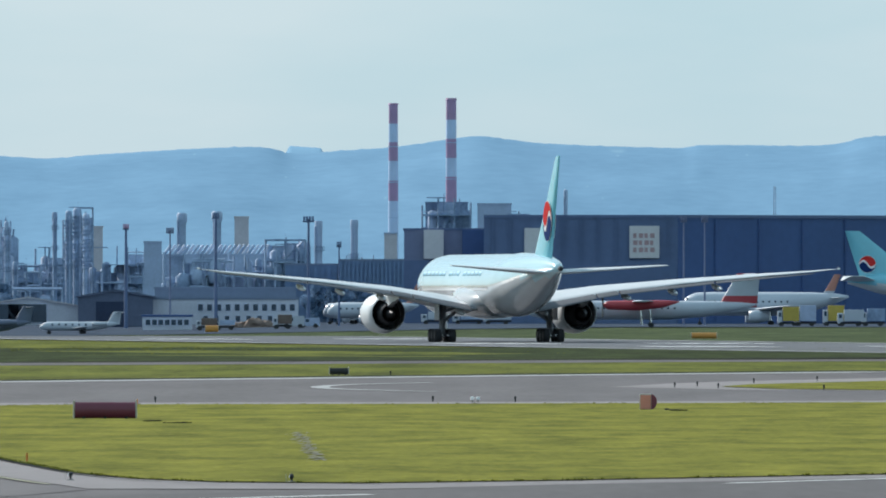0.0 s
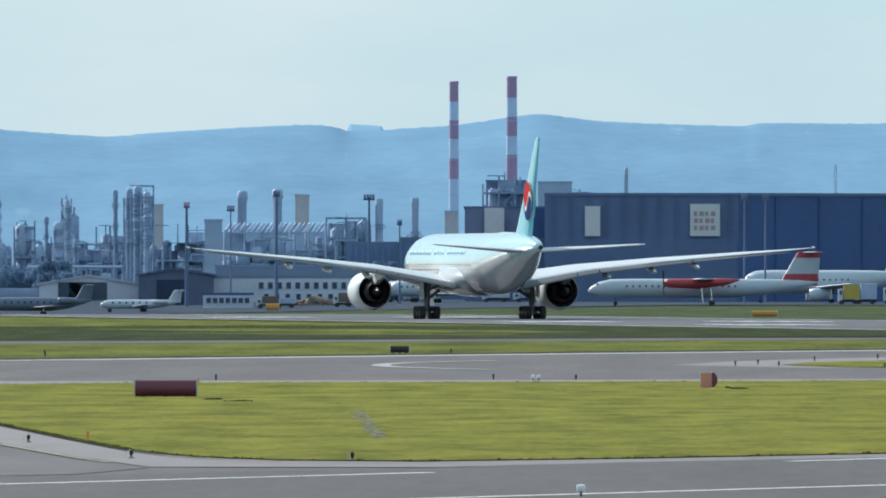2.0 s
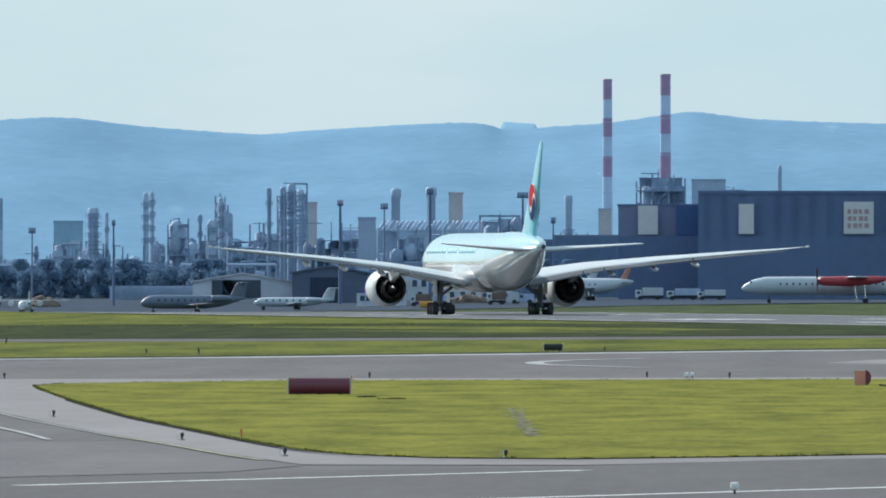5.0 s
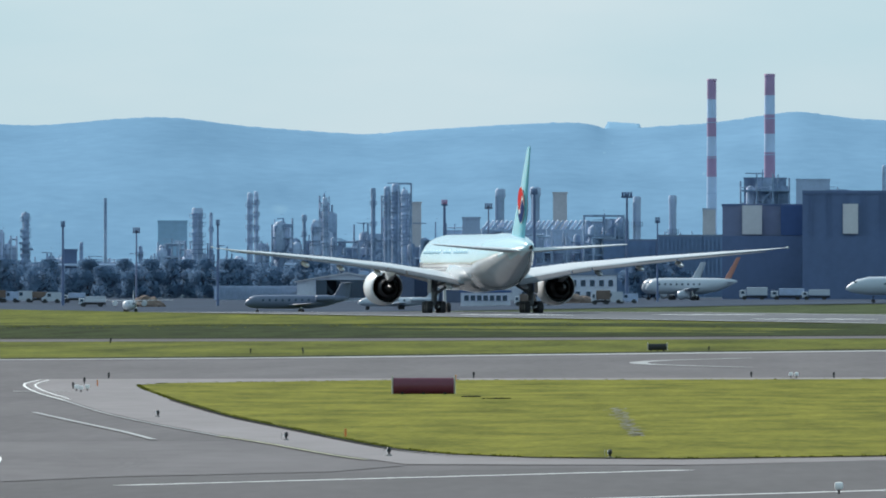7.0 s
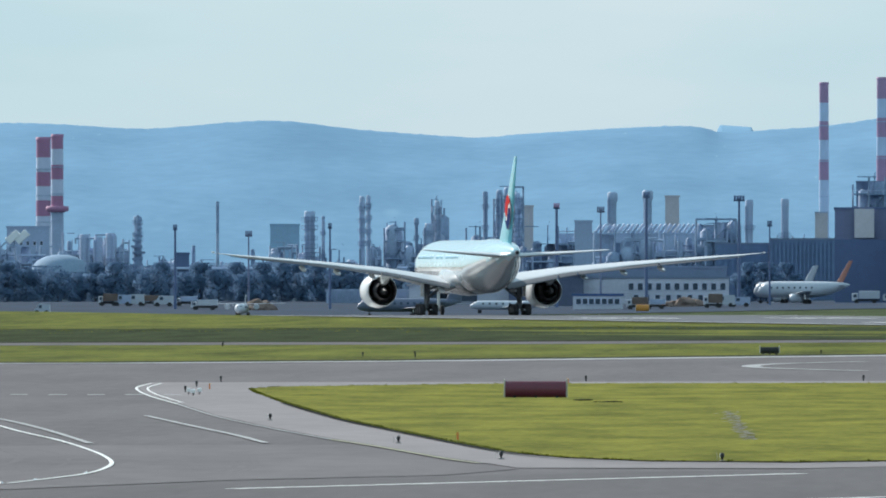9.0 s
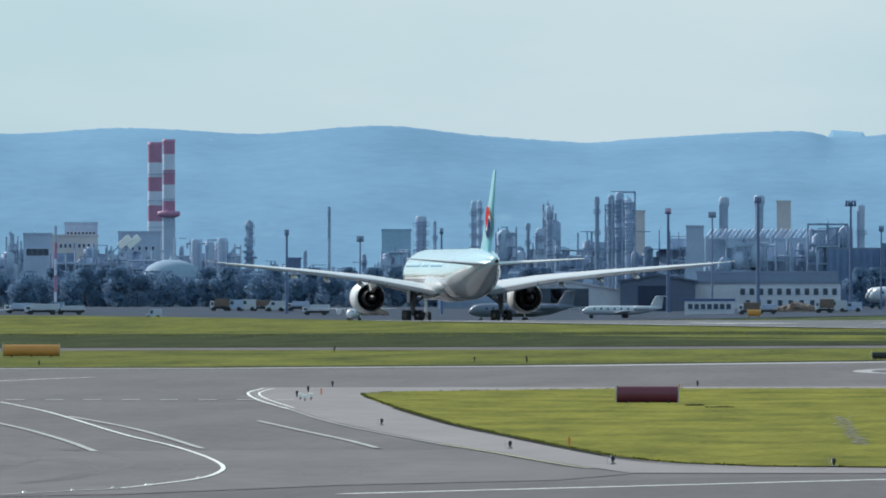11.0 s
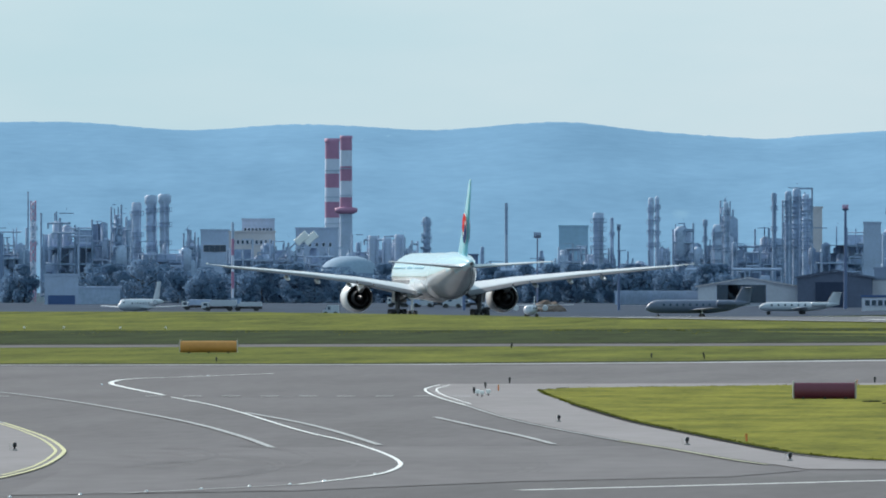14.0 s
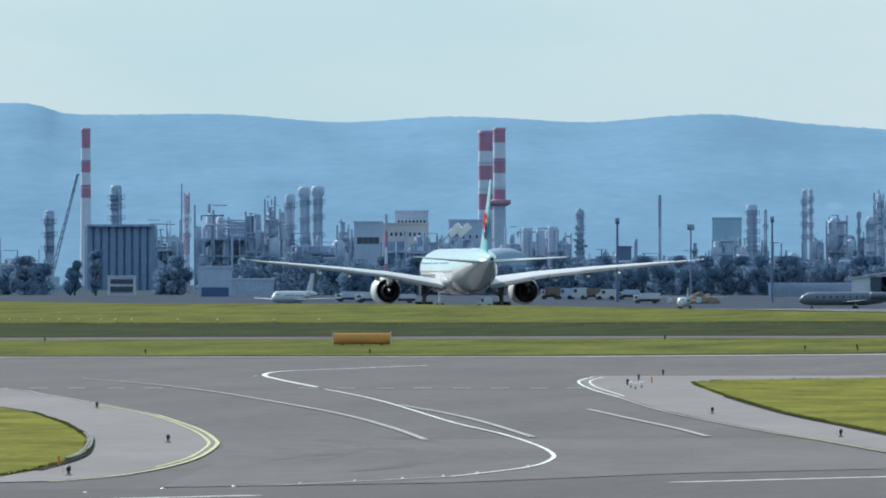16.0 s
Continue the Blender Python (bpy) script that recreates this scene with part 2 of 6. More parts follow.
def marking(points, width, mat, name="taxi_line", label="worn white taxiway line", lift=0.032, smoothed=True):
    pts = [on_ground(*p, lift) for p in points]
    pts = curve_through(pts, 8) if smoothed and len(pts) > 2 else pts
    bm, rows = bmesh.new(), []
    for i, p in enumerate(pts):
        d = (pts[min(i + 1, len(pts) - 1)] - pts[max(i - 1, 0)]).normalized()
        s = Vector((-d.y, d.x, 0)) * width / 2
        rows.append([bm.verts.new((*(p + k).to_2d(), lift)) for k in (-s, s)])
    for a, b in zip(rows, rows[1:]):
        bm.faces.new((a[0], b[0], b[1], a[1]))
    bmesh.ops.recalc_face_normals(bm, faces=bm.faces[:])
    if bm.faces[0].normal.z < 0:
        bmesh.ops.reverse_faces(bm, faces=bm.faces[:])
    return tagged(part(name, bm, mat), label, "marking", "painted lines", "structure")


O = -1544.5
def shifted(*pts):
    return [(b + O, e + 48.5) for b, e in pts]


marking(shifted((756, 647), (599, 653), (500, 657), (468, 664), (500, 673), (561, 685)), 0.22, PAINT_WHITE)
marking(shifted((576, 689), (669, 708), (800, 747), (885, 767), (948, 787), (979, 804), (970, 816), (931, 827), (845, 838), (799, 843)), 0.11, PAINT_WHITE)
marking(shifted((799, 843), (628, 852), (483, 859)), 0.14, PAINT_WORN)
marking(shifted((148, 670), (262, 679), (378, 693), (494, 712), (610, 734), (698, 758), (753, 778)), 0.2, PAINT_WORN)
marking(shifted((706, 716), (799, 733), (868, 750), (942, 773)), 0.2, PAINT_WORN)
marking(shifted((1041, 724), (1118, 741), (1198, 758), (1252, 772)), 0.2, PAINT_WORN)
EDGE_L = ((-300, 672), (0, 687), (76, 697), (174, 714), (279, 734), (349, 758), (381, 778), (381, 790), (349, 810), (291, 827), (203, 842), (87, 852))
marking(shifted(*EDGE_L[:5]), 0.1, PAINT_WORN, label="worn edge line of the shoulder")
marking(shifted(*EDGE_L[4:]), 0.11, PAINT_YELLOW, label="faded yellow double edge line")
marking(shifted(*[(b - 14 - i * 0.3, e) for i, (b, e) in enumerate(EDGE_L[3:10])]), 0.085, PAINT_YELLOW, label="faded yellow double edge line")
EDGE_R = ((1050, 667), (1024, 675), (1044, 688), (1095, 703), (1164, 725), (1255, 745), (1368, 766), (1453, 779), (1566, 799), (1700, 818), (1900, 835))
marking(shifted(*EDGE_R[:4]), 0.11, PAINT_WHITE)
marking(shifted(*EDGE_R[3:7]), 0.12, PAINT_WORN)
marking(shifted(*EDGE_R[6:9], (1630, 808)), 0.16, PAINT_FAINT, label="faint yellow edge line")
marking(shifted((1068, 667), (1044, 675), (1058, 686), (1105, 701)), 0.08, PAINT_WHITE)
for b in range(-1560, -460, 68):
    if not -1240 < b < -1040:
        marking([(b, 735.5), (b + 32, 735.5)], 2.2, PAINT_WORN, label="worn white dash across the taxiway")
marking([(-352, 902), (656, 875)], 0.38, PAINT_WHITE, label="long white line on dark asphalt")
marking([(1290, 855), (1900, 837)], 0.38, PAINT_WHITE, label="long white line on dark asphalt")
marking([(440, 927), (1494, 896)], 0.38, PAINT_WHITE, label="long white line on dark asphalt")
marking([(-1500, 935), (-1090, 925)], 0.38, PAINT_WHITE, label="long white line on dark asphalt")
marking([(b, e + 0.9) for b, e in ((-2000, 683), (-1544, 680), (-563, 679), (0, 675), (500, 669), (1004, 663), (1568, 657))], 5.0, PAINT_WORN, label="pale worn edge line along the taxiway", smoothed=False)

marking([(760, 677), (640, 680), (588, 682.3), (566, 685), (590, 688), (680, 691), (760, 693)], 0.9, PAINT_WORN)
# dark painted shade where the turf ends, along taxiway, service road and islands
SHADE_SOIL = material("edge_shade_and_dark_soil", (0.022, 0.024, 0.016), 0.95, vary=0.3, scale=0.6, spec=0.03)
marking([(b, e - 1.2) for b, e in ((-2000, 683), (-1544, 680), (-563, 679), (0, 675), (500, 669), (1004, 663), (1568, 657))], 6.5, SHADE_SOIL, "turf_edge", "dark strip painted as shade where the turf meets asphalt", 0.02, False)
marking([(b, e - 5.4) for b, e in lane], 11.0, SHADE_SOIL, "turf_edge", "dark strip painted as shade along the herb strip", 0.036, False)
marking([(b, e + 1.3) for b, e in A[7:17]], 0.16, SHADE_SOIL, "turf_edge", "dark strip painted as shade round the grass island", 0.054)
marking([(b + 2, e + 1) for b, e in I[1:9]], 0.14, SHADE_SOIL, "turf_edge", "dark strip painted as shade round the grass island", 0.054)
# older, paler asphalt between the dark lane and the mid taxiway
PATCH = material("weathered_asphalt", (0.131, 0.12, 0.123), 0.88, vary=0.2, scale=0.12, stretch=(1, 0.2, 1), bump=0.1, spec=0.12)
ground_sheet("asphalt_patch", [on_ground(*p).to_2d() for p in ((-1150, 831), (-900, 827), (-560, 825), (-176, 824), (-91, 834), (22, 853), (155, 867), (24, 878), (-363, 887), (-744, 903), (-1260, 911), (-1170, 872), (-1150, 850))], 0.016, PATCH, "paler weathered asphalt across the taxiway", "taxiway")
# rubber marks of turning wheels
for k, (b, e, q, h) in enumerate(((-305, 858, 105, 27), (-318, 858, 95, 24), (-345, 860, 80, 20), (-420, 862, 70, 18), (-720, 846, 110, 22), (-731, 848, 120, 24), (-771, 857, 90, 18), (-640, 852, 80, 20), (-780, 861, 130, 22), (-794, 862, 120, 20), (-889, 840, 90, 14), (-905, 842, 80, 14), (-930, 850, 70, 14), (-1010, 852, 60, 12))):
    marking([(b - q, e - h), (b - q * 0.45, e - h * 0.78), (b - q * 0.1, e - h * 0.35), (b, e), (b - q * 0.15, e + h * 0.4), (b - q * 0.55, e + h * 0.75), (b - q * 1.1, e + h)], 0.07 + 0.03 * (k % 3), RUBBER_MARK, "tyre_mark", "faint curved rubber mark of turning wheels", 0.0175 + 0.0003 * k)

def worn_track():
    """Bare spots of uneven outline along a trodden line across the turf."""
    rnd, bm = random.Random(8), bmesh.new()
    for n in range(120):
        k = rnd.random()
        c = on_ground(526 + 36 * k + rnd.gauss(0, 7), 766 + 46 * k + rnd.gauss(0, 2.5), 0.054)
        rx, ry = rnd.uniform(0.04, 0.17), rnd.uniform(0.3, 1.6)
        ring = [(c.x + rx * rnd.uniform(0.5, 1.1) * math.cos(a), c.y + ry * rnd.uniform(0.5, 1.1) * math.sin(a), 0.054 + 0.0002 * n) for a in [2 * math.pi * i / 9 for i in range(9)]]
        bm.faces.new([bm.verts.new(q) for q in ring])
    tagged(part("bare_spots", bm, SOIL), "narrow bare worn track in the grass", "soil", kind="stuff")


worn_track()
# ---- the departing freighter ----
SKIN_WHITE = material("silver_grey_paint", (0.6, 0.61, 0.62), 0.2, vary=0.06, scale=0.4, metal=0.12, coat=0.8)
SKIN_BLUE = material("pale_turquoise_paint", (0.17, 0.5, 0.61), 0.25, vary=0.05, scale=0.4, coat=0.3)
# the fin's turquoise again, whitened by sky glare put into the colour
GLARE_BLUE = material("turquoise_paint_with_sky_glare", (0.47, 0.69, 0.74), 0.18, vary=0.05, scale=0.4, coat=1.0)
SKIN_GREY = material("grey_wing_paint", (0.56, 0.58, 0.6), 0.4, vary=0.08, scale=0.5)
# flaps are wing grey; the shade along the trailing edge is painted in
FLAP_SHADE = material("grey_paint_with_flap_shade", (0.12, 0.125, 0.14), 0.6, vary=0.15, scale=0.5, spec=0.15)
GEAR_GREY = material("grey_gear_paint", (0.16, 0.165, 0.175), 0.5, vary=0.15, scale=1.0)
METAL = material("polished_metal", (0.7, 0.7, 0.7), 0.25, metal=0.9, vary=0.08, scale=1.0)
DARK_METAL = material("dark_engine_metal", (0.03, 0.03, 0.034), 0.5, metal=0.5, vary=0.2, scale=1.0)
RUBBER = material("black_rubber", (0.03, 0.03, 0.033), 0.8, vary=0.2, scale=2.0)
LOGO_RED = material("red_emblem_paint", (0.5, 0.035, 0.035), 0.8, vary=0.05, spec=0.03)
LOGO_BLUE = material("navy_emblem_paint", (0.012, 0.03, 0.11), 0.8, vary=0.05, spec=0.03)
LETTER_BLUE = material("soft_blue_lettering", (0.26, 0.48, 0.6), 0.4, vary=0.05)
NACELLE = material("white_nacelle_paint", (0.7, 0.71, 0.72), 0.35, vary=0.06, scale=0.4, coat=0.2)
LOGO_WHITE = material("white_emblem_paint", (0.8, 0.8, 0.8), 0.4, vary=0.03)


def hull(stations, n=32, split=None):
    """A fuselage skin: stations of (y, radius, centre height); split(y, angle) picks the material."""
    bm, loops = bmesh.new(), []
    for y, r, z in stations:
        loops.append([(r * math.sin(2 * math.pi * i / n), y, z + r * math.cos(2 * math.pi * i / n)) for i in range(n)])
    vs = [[bm.verts.new(p) for p in loop] for loop in loops]
    for k, (a, b) in enumerate(zip(vs, vs[1:])):
        for i in range(n):
            f = bm.faces.new((a[i], a[(i + 1) % n], b[(i + 1) % n], b[i]))
            f.smooth = True
            if split:
                f.material_index = split(stations[k][0], f.calc_center_median().z - stations[k][2], stations[k][1])
    bm.faces.new(vs[0][::-1]), bm.faces.new(vs[-1])
    bmesh.ops.recalc_face_normals(bm, faces=bm.faces[:])
    return bm


def blade(sections, thick=0.12, index=0):
    """A wing skin: sections of (x, leading y, trailing y, z, thickness ratio, nose-up degrees)."""
    bm, loops = bmesh.new(), []
    outline = [(0, 0), (0.02, 0.35), (0.1, 0.75), (0.3, 1.0), (0.55, 0.85), (0.8, 0.42), (1.0, 0.04), (1.0, -0.04), (0.8, -0.2), (0.55, -0.5), (0.3, -0.65), (0.1, -0.5), (0.02, -0.28)]
    for x, le, te, z, t, up in sections:
        c, loop = le - te, []
        for u, w in outline:
            dz = w * c * t * 0.5 - (u - 0.4) * c * math.tan(radians(up))
            loop.append((x, le - u * c, z + dz))
        loops.append(loop)
    rings(bm, loops, index=index)
    bmesh.ops.recalc_face_normals(bm, faces=bm.faces[:])
    return bm


def fin_blade(sections):
    """An upright blade: sections of (z, leading y, trailing y, thickness ratio)."""
    bm, loops = bmesh.new(), []
    outline = [(0, 0), (0.03, 0.45), (0.15, 0.85), (0.35, 1.0), (0.65, 0.7), (1.0, 0.05), (1.0, -0.05), (0.65, -0.7), (0.35, -1.0), (0.15, -0.85), (0.03, -0.45)]
    for z, le, te, t in sections:
        c = le - te
        loops.append([(w * c * t * 0.5, le - u * c, z) for u, w in outline])
    rings(bm, loops)
    bmesh.ops.recalc_face_normals(bm, faces=bm.faces[:])
    return bm


def wing_at(x):
    """Leading edge, trailing edge and height of the wing, x metres from the centre line."""
    table = [(2.4, 11.6, -3.2, 3.4), (5.0, 9.6, -3.5, 3.95), (10.5, 5.6, -3.9, 5.0), (18.0, 0.2, -6.5, 5.9), (26.0, -5.4, -9.2, 6.65), (29.4, -8.2, -10.4, 6.95), (31.2, -10.2, -11.2, 7.15), (32.4, -11.9, -12.2, 7.3)]
    for a, b in zip(table, table[1:]):
        if x <= b[0]:
            k = (x - a[0]) / (b[0] - a[0])
            return tuple(p + (q - p) * k for p, q in zip(a[1:], b[1:]))
    return table[-1][1:]


def emblem(parent, z, y, r, side_x):
    """A round emblem: red upper and navy lower swirl with a white band, both sides of the fin."""
    for s in (-1, 1):
        disc = bmesh.new()
        rings(disc, [[(s * side_x, y + r * math.cos(a) * k, z + r * math.sin(a)) for a in [2 * math.pi * i / 28 for i in range(28)]] for side_x in (side_x, side_x + 0.03) for k in (1,)])
        part("emblem_disc", disc, LOGO_WHITE, parent, "white round emblem")
        for sign, mat, lab in ((1, LOGO_RED, "red swirl"), (-1, LOGO_BLUE, "navy swirl")):
            top = [(r * 0.97 * math.cos(math.pi * i / 16), r * 0.97 * math.sin(math.pi * i / 16)) for i in range(17)]
            low = [(-r * 0.97 + 1.94 * r * i / 16, 0.13 * r + 0.4 * r * math.sin(2 * math.pi * (i / 16) * 1.0)) for i in range(1, 16)]
            pts = [(a, sign * b) if sign > 0 else (-a, -b) for a, b in top + low]
            bm = bmesh.new()
            x = s * (side_x + 0.05)
            vs = [bm.verts.new((x, y + a, z + b)) for a, b in pts]
            f = bm.faces.new(vs)
            g = bmesh.ops.extrude_face_region(bm, geom=[f])
            for v in g["geom"]:
                if isinstance(v, bmesh.types.BMVert):
                    v.co.x += s * 0.02
            bmesh.ops.recalc_face_normals(bm, faces=bm.faces[:])
            part("emblem_swirl", bm, mat, parent, lab)


def wheel_bogie(parent, x, y, rows, gap, r, w):
    """Paired wheels on axles along y."""
    for dy in rows:
        axle = bmesh.new()
        rod(axle, (x - gap, y + dy, r), (x + gap, y + dy, r), 0.12, 8)
        part("axle", axle, METAL, parent)
        for s in (-1, 1):
            bm, loops = bmesh.new(), []
            for dx, rr in ((-w / 2, r * 0.55), (-w / 2, r * 0.9), (-w * 0.36, r), (w * 0.36, r), (w / 2, r * 0.9), (w / 2, r * 0.55)):
                loops.append([(x + s * gap + dx, y + dy + rr * math.cos(2 * math.pi * i / 20), r + rr * math.sin(2 * math.pi * i / 20)) for i in range(20)])
            rings(bm, loops)
            bmesh.ops.recalc_face_normals(bm, faces=bm.faces[:])
            tyre = part("wheel", bm, RUBBER, parent, "black tyre")
            hub = bmesh.new()
            rod(hub, (x + s * gap - w * 0.45, y + dy, r), (x + s * gap + w * 0.52 * s, y + dy, r), r * 0.4, 12)
            part("hub", hub, DARK_METAL, tyre, "dark metal hub")


def engine(parent, x, y, z):
    """A large turbofan nacelle with open fan duct, core nozzle and plug."""
    def lathe(profile, mat, name, label="", over=parent, n=32):
        bm = bmesh.new()
        rings(bm, [[(x + r * math.cos(2 * math.pi * i / n), y + yy, z + r * math.sin(2 * math.pi * i / n)) for i in range(n)] for yy, r in profile], cap=False)
        bmesh.ops.recalc_face_normals(bm, faces=bm.faces[:])
        return part(name, bm, mat, over, label)
    cowl = lathe([(3.5, 1.62), (3.7, 1.72), (3.65, 1.82), (2.8, 1.96), (1.0, 2.02), (-0.6, 1.93), (-2.0, 1.72), (-2.03, 1.66), (-1.0, 1.75), (0.5, 1.66)], NACELLE, "nacelle", "white engine nacelle")
    lathe([(3.66, 1.66), (3.76, 1.74), (3.66, 1.84), (3.3, 1.9)], METAL, "intake_lip", "polished intake lip", cowl)
    lathe([(1.2, 1.7), (1.2, 0.3)], DARK_METAL, "fan", "dark fan disc", cowl)
    lathe([(0.4, 1.68), (0.38, 0.9)], DARK_METAL, "outlet_vane_ring", "dark outlet guide vanes", cowl)
    core = lathe([(0.6, 1.25), (-1.6, 1.2), (-3.2, 0.92), (-3.22, 0.86), (-2.2, 0.95)], DARK_METAL, "core_cowl", "dark core cowl")
    lathe([(-2.0, 0.9), (-2.4, 0.6), (-3.6, 0.42), (-4.4, 0.06)], DARK_METAL, "exhaust_plug", "dark metal exhaust plug", core)
    bm = bmesh.new()
    s = 1 if x > 0 else -1
    loops = []
    for yy, half, z0, z1 in ((2.0, 0.1, 1.7, 2.05), (0.0, 0.26, 1.2, 2.3), (-2.5, 0.28, 0.6, 2.2), (-5.0, 0.24, 1.1, 2.0), (-7.5, 0.06, 1.5, 1.9)):
        loops.append([(x + a * half, y + yy, z + b) for a, b in ((-1, z0), (1, z0), (1, z1), (-1, z1))])
    rings(bm, loops, shade=False)
    bmesh.ops.recalc_face_normals(bm, faces=bm.faces[:])
    part("pylon", bm, SKIN_GREY, parent, "grey engine pylon")


JET_TURN = 11.1


def freighter():
    jet = thing("cargo_jet", place(RUN_START.x, RUN_START.y, 0.05, JET_TURN), "turquoise and silver twin-engine wide-body jet rolling on the runway", "airliner")
    R, Z = 3.1, 5.65
    st = [(31.9, 0.25, 4.75), (31.5, 0.8, 4.85), (30.6, 1.5, 5.05), (29.0, 2.25, 5.3), (27.0, 2.75, 5.52), (25.0, 2.98, 5.66), (22.5, R, Z)]
    st += [(22.5 - i * 1.6, R, Z) for i in range(1, 22)]
    st += [(-13.5, 3.05, 5.8), (-16.0, 2.85, 5.98), (-19.0, 2.5, 6.28), (-22.0, 2.05, 6.65), (-25.0, 1.55, 7.0), (-28.0, 1.02, 7.25), (-30.5, 0.55, 7.3), (-31.8, 0.28, 7.25)]

    def livery(y, dz, r):
        return 1 if dz > r * (0.02 - 0.75 * smooth(19, 29, -y)) else 0
    body = part("fuselage", hull(st, 48, livery), [SKIN_WHITE, GLARE_BLUE], jet, "fuselage with glare-paled turquoise upper half and silver belly")
    bm = bmesh.new()
    rings(bm, [[(r * 1.006 * math.sin(a), y, Z + r * 1.006 * math.cos(a)) for a in [radians(d) for d in (93, 96, 99)] + [radians(d) for d in (99.5, 93.5)]] for y, r in ((22.5, R), (-11, R))])
    bmesh.ops.recalc_face_normals(bm, faces=bm.faces[:])
    part("cheat_line", bm, LOGO_WHITE, body, "white waistline stripe")
    bm = bmesh.new()
    rings(bm, [[(-r * 1.006 * math.sin(a), y, Z + r * 1.006 * math.cos(a)) for a in [radians(d) for d in (93, 96, 99)] + [radians(d) for d in (99.5, 93.5)]] for y, r in ((22.5, R), (-11, R))])
    bmesh.ops.recalc_face_normals(bm, faces=bm.faces[:])
    part("cheat_line", bm, LOGO_WHITE, body, "white waistline stripe")
    # lettering too small to read: navy bars high on both sides
    for s in (-1, 1):
        y = 23.0
        for k, wid in enumerate((1.5, 1.6, 1.5, 1.5, 1.6, 1.6, 0.0, 1.7, 0.9, 1.6, 0.0, 1.5, 1.6, 1.5, 1.5, 1.5)):
            if wid:
                b2 = bmesh.new()
                rings(b2, [[(s * rr * math.sin(radians(d)), yy, Z + rr * math.cos(radians(d))) for d, rr in ((63, R + 0.02), (67, R + 0.02), (72, R + 0.02), (72, R - 0.02), (63, R - 0.02))] for yy in (y, y - wid)])
                bmesh.ops.recalc_face_normals(b2, faces=b2.faces[:])
                part("lettering_bar", b2, LETTER_BLUE, body, "pale blue lettering bar")
            y -= max(wid, 1.0) + 0.45
    # belly fairing between the wings
    bm = hull([(14.0, 0.4, 3.7), (12.0, 1.3, 4.0), (8.0, 2.0, 4.4), (4.0, 2.2, 4.5), (0.0, 2.2, 4.55), (-4.0, 2.1, 4.55), (-8.0, 1.6, 4.5), (-11.5, 0.6, 4.3)], 32)
    for v in bm.verts:
        v.co.x *= 1.52
    part("belly_fairing", bm, SKIN_WHITE, jet, "silver wing-body fairing")
    for s in (-1, 1):
        xs = [2.4, 5.0, 7.5, 10.5, 14, 18, 22, 26, 29.4, 30.6, 31.6, 32.4]
        secs = []
        for x in xs:
            le, te, z = wing_at(x)
            secs.append((s * x, le, te, z, 0.145 - 0.0018 * min(x, 20), 1.3 - 0.03 * x))
        wing = part("wing", blade(secs), SKIN_GREY, jet, "grey swept wing with raked tip")
        for x0, x1 in ((3.4, 9.2), (9.4, 11.4), (11.6, 20.5), (20.7, 30.0)):
            fl = []
            for x in (x0, x1):
                le, te, z = wing_at(x)
                c = (le - te) * 0.17
                fl.append((s * x, te + c * 0.25, te - c * 0.75, z - 0.2, 0.16, 14))
            part("flap", blade(fl), FLAP_SHADE, wing, "lowered grey trailing-edge flap darkened as shade")
        for x in (4.2, 12.4, 16.8, 21.0):
            le, te, z = wing_at(x)
            bm = hull([(te + 3.2, 0.05, z - 0.45), (te + 2.2, 0.24, z - 0.6), (te + 0.5, 0.3, z - 0.78), (te - 0.8, 0.22, z - 0.9), (te - 1.7, 0.04, z - 0.95)], 12)
            bmesh.ops.translate(bm, verts=bm.verts[:], vec=(s * x, 0, 0))
            part("flap_track_fairing", bm, SKIN_GREY, wing, "grey flap-track fairing")
        le, te, z = wing_at(32.2)
        lamp = boxed(s * 32.2 - 0.12, s * 32.2 + 0.12, te - 0.12, te + 0.15, z - 0.07, z + 0.12, bevel=0.04)
        part("tip_light", lamp, LOGO_WHITE, wing, "white wing-tip light cover")
        tail = [(s * 0.6, -22.6, -29.6, 6.85, 0.1, 0), (s * 6.0, -26.6, -30.9, 7.22, 0.095, 0), (s * 10.2, -29.8, -32.0, 7.52, 0.09, 0), (s * 10.75, -30.6, -32.1, 7.56, 0.07, 0)]
        part("tailplane", blade(tail), SKIN_GREY, jet, "grey horizontal tailplane")
        engine(jet, s * 9.75, 8.0, 2.85)
        # main gear: six wheels a side
        wheel_bogie(jet, s * 5.49, 0.0, (1.47, 0.0, -1.47), 0.74, 0.67, 0.6)
        g = bmesh.new()
        rod(g, (s * 5.49, 1.6, 0.72), (s * 5.49, -1.6, 0.72), 0.2, 8)
        part("bogie_beam", g, DARK_METAL, jet, "grey bogie beam")
        g = bmesh.new()
        rod(g, (s * 5.49, 0, 0.7), (s * 5.35, 0.2, 4.2), 0.3, 10, r2=0.38)
        part("gear_strut", g, GEAR_GREY, jet, "thick grey landing-gear strut")
        for a, b in (((5.45, 0, 2.0), (3.1, 0.3, 3.7)), ((5.45, 0.1, 2.0), (4.6, 3.4, 3.9)), ((5.45, -0.2, 1.5), (5.45, -0.9, 2.4)), ((5.4, 0, 3.0), (3.4, -0.5, 3.8))):
            g = bmesh.new()
            rod(g, (s * a[0], a[1], a[2]), (s * b[0], b[1], b[2]), 0.16, 8)
            part("gear_brace", g, GEAR_GREY, jet)
        door = boxed(s * 6.0 - 0.04, s * 6.0 + 0.04, -1.1, 1.1, 2.2, 4.2, bevel=0.02)
        part("gear_door", door, SKIN_GREY, jet, "white landing-gear door")
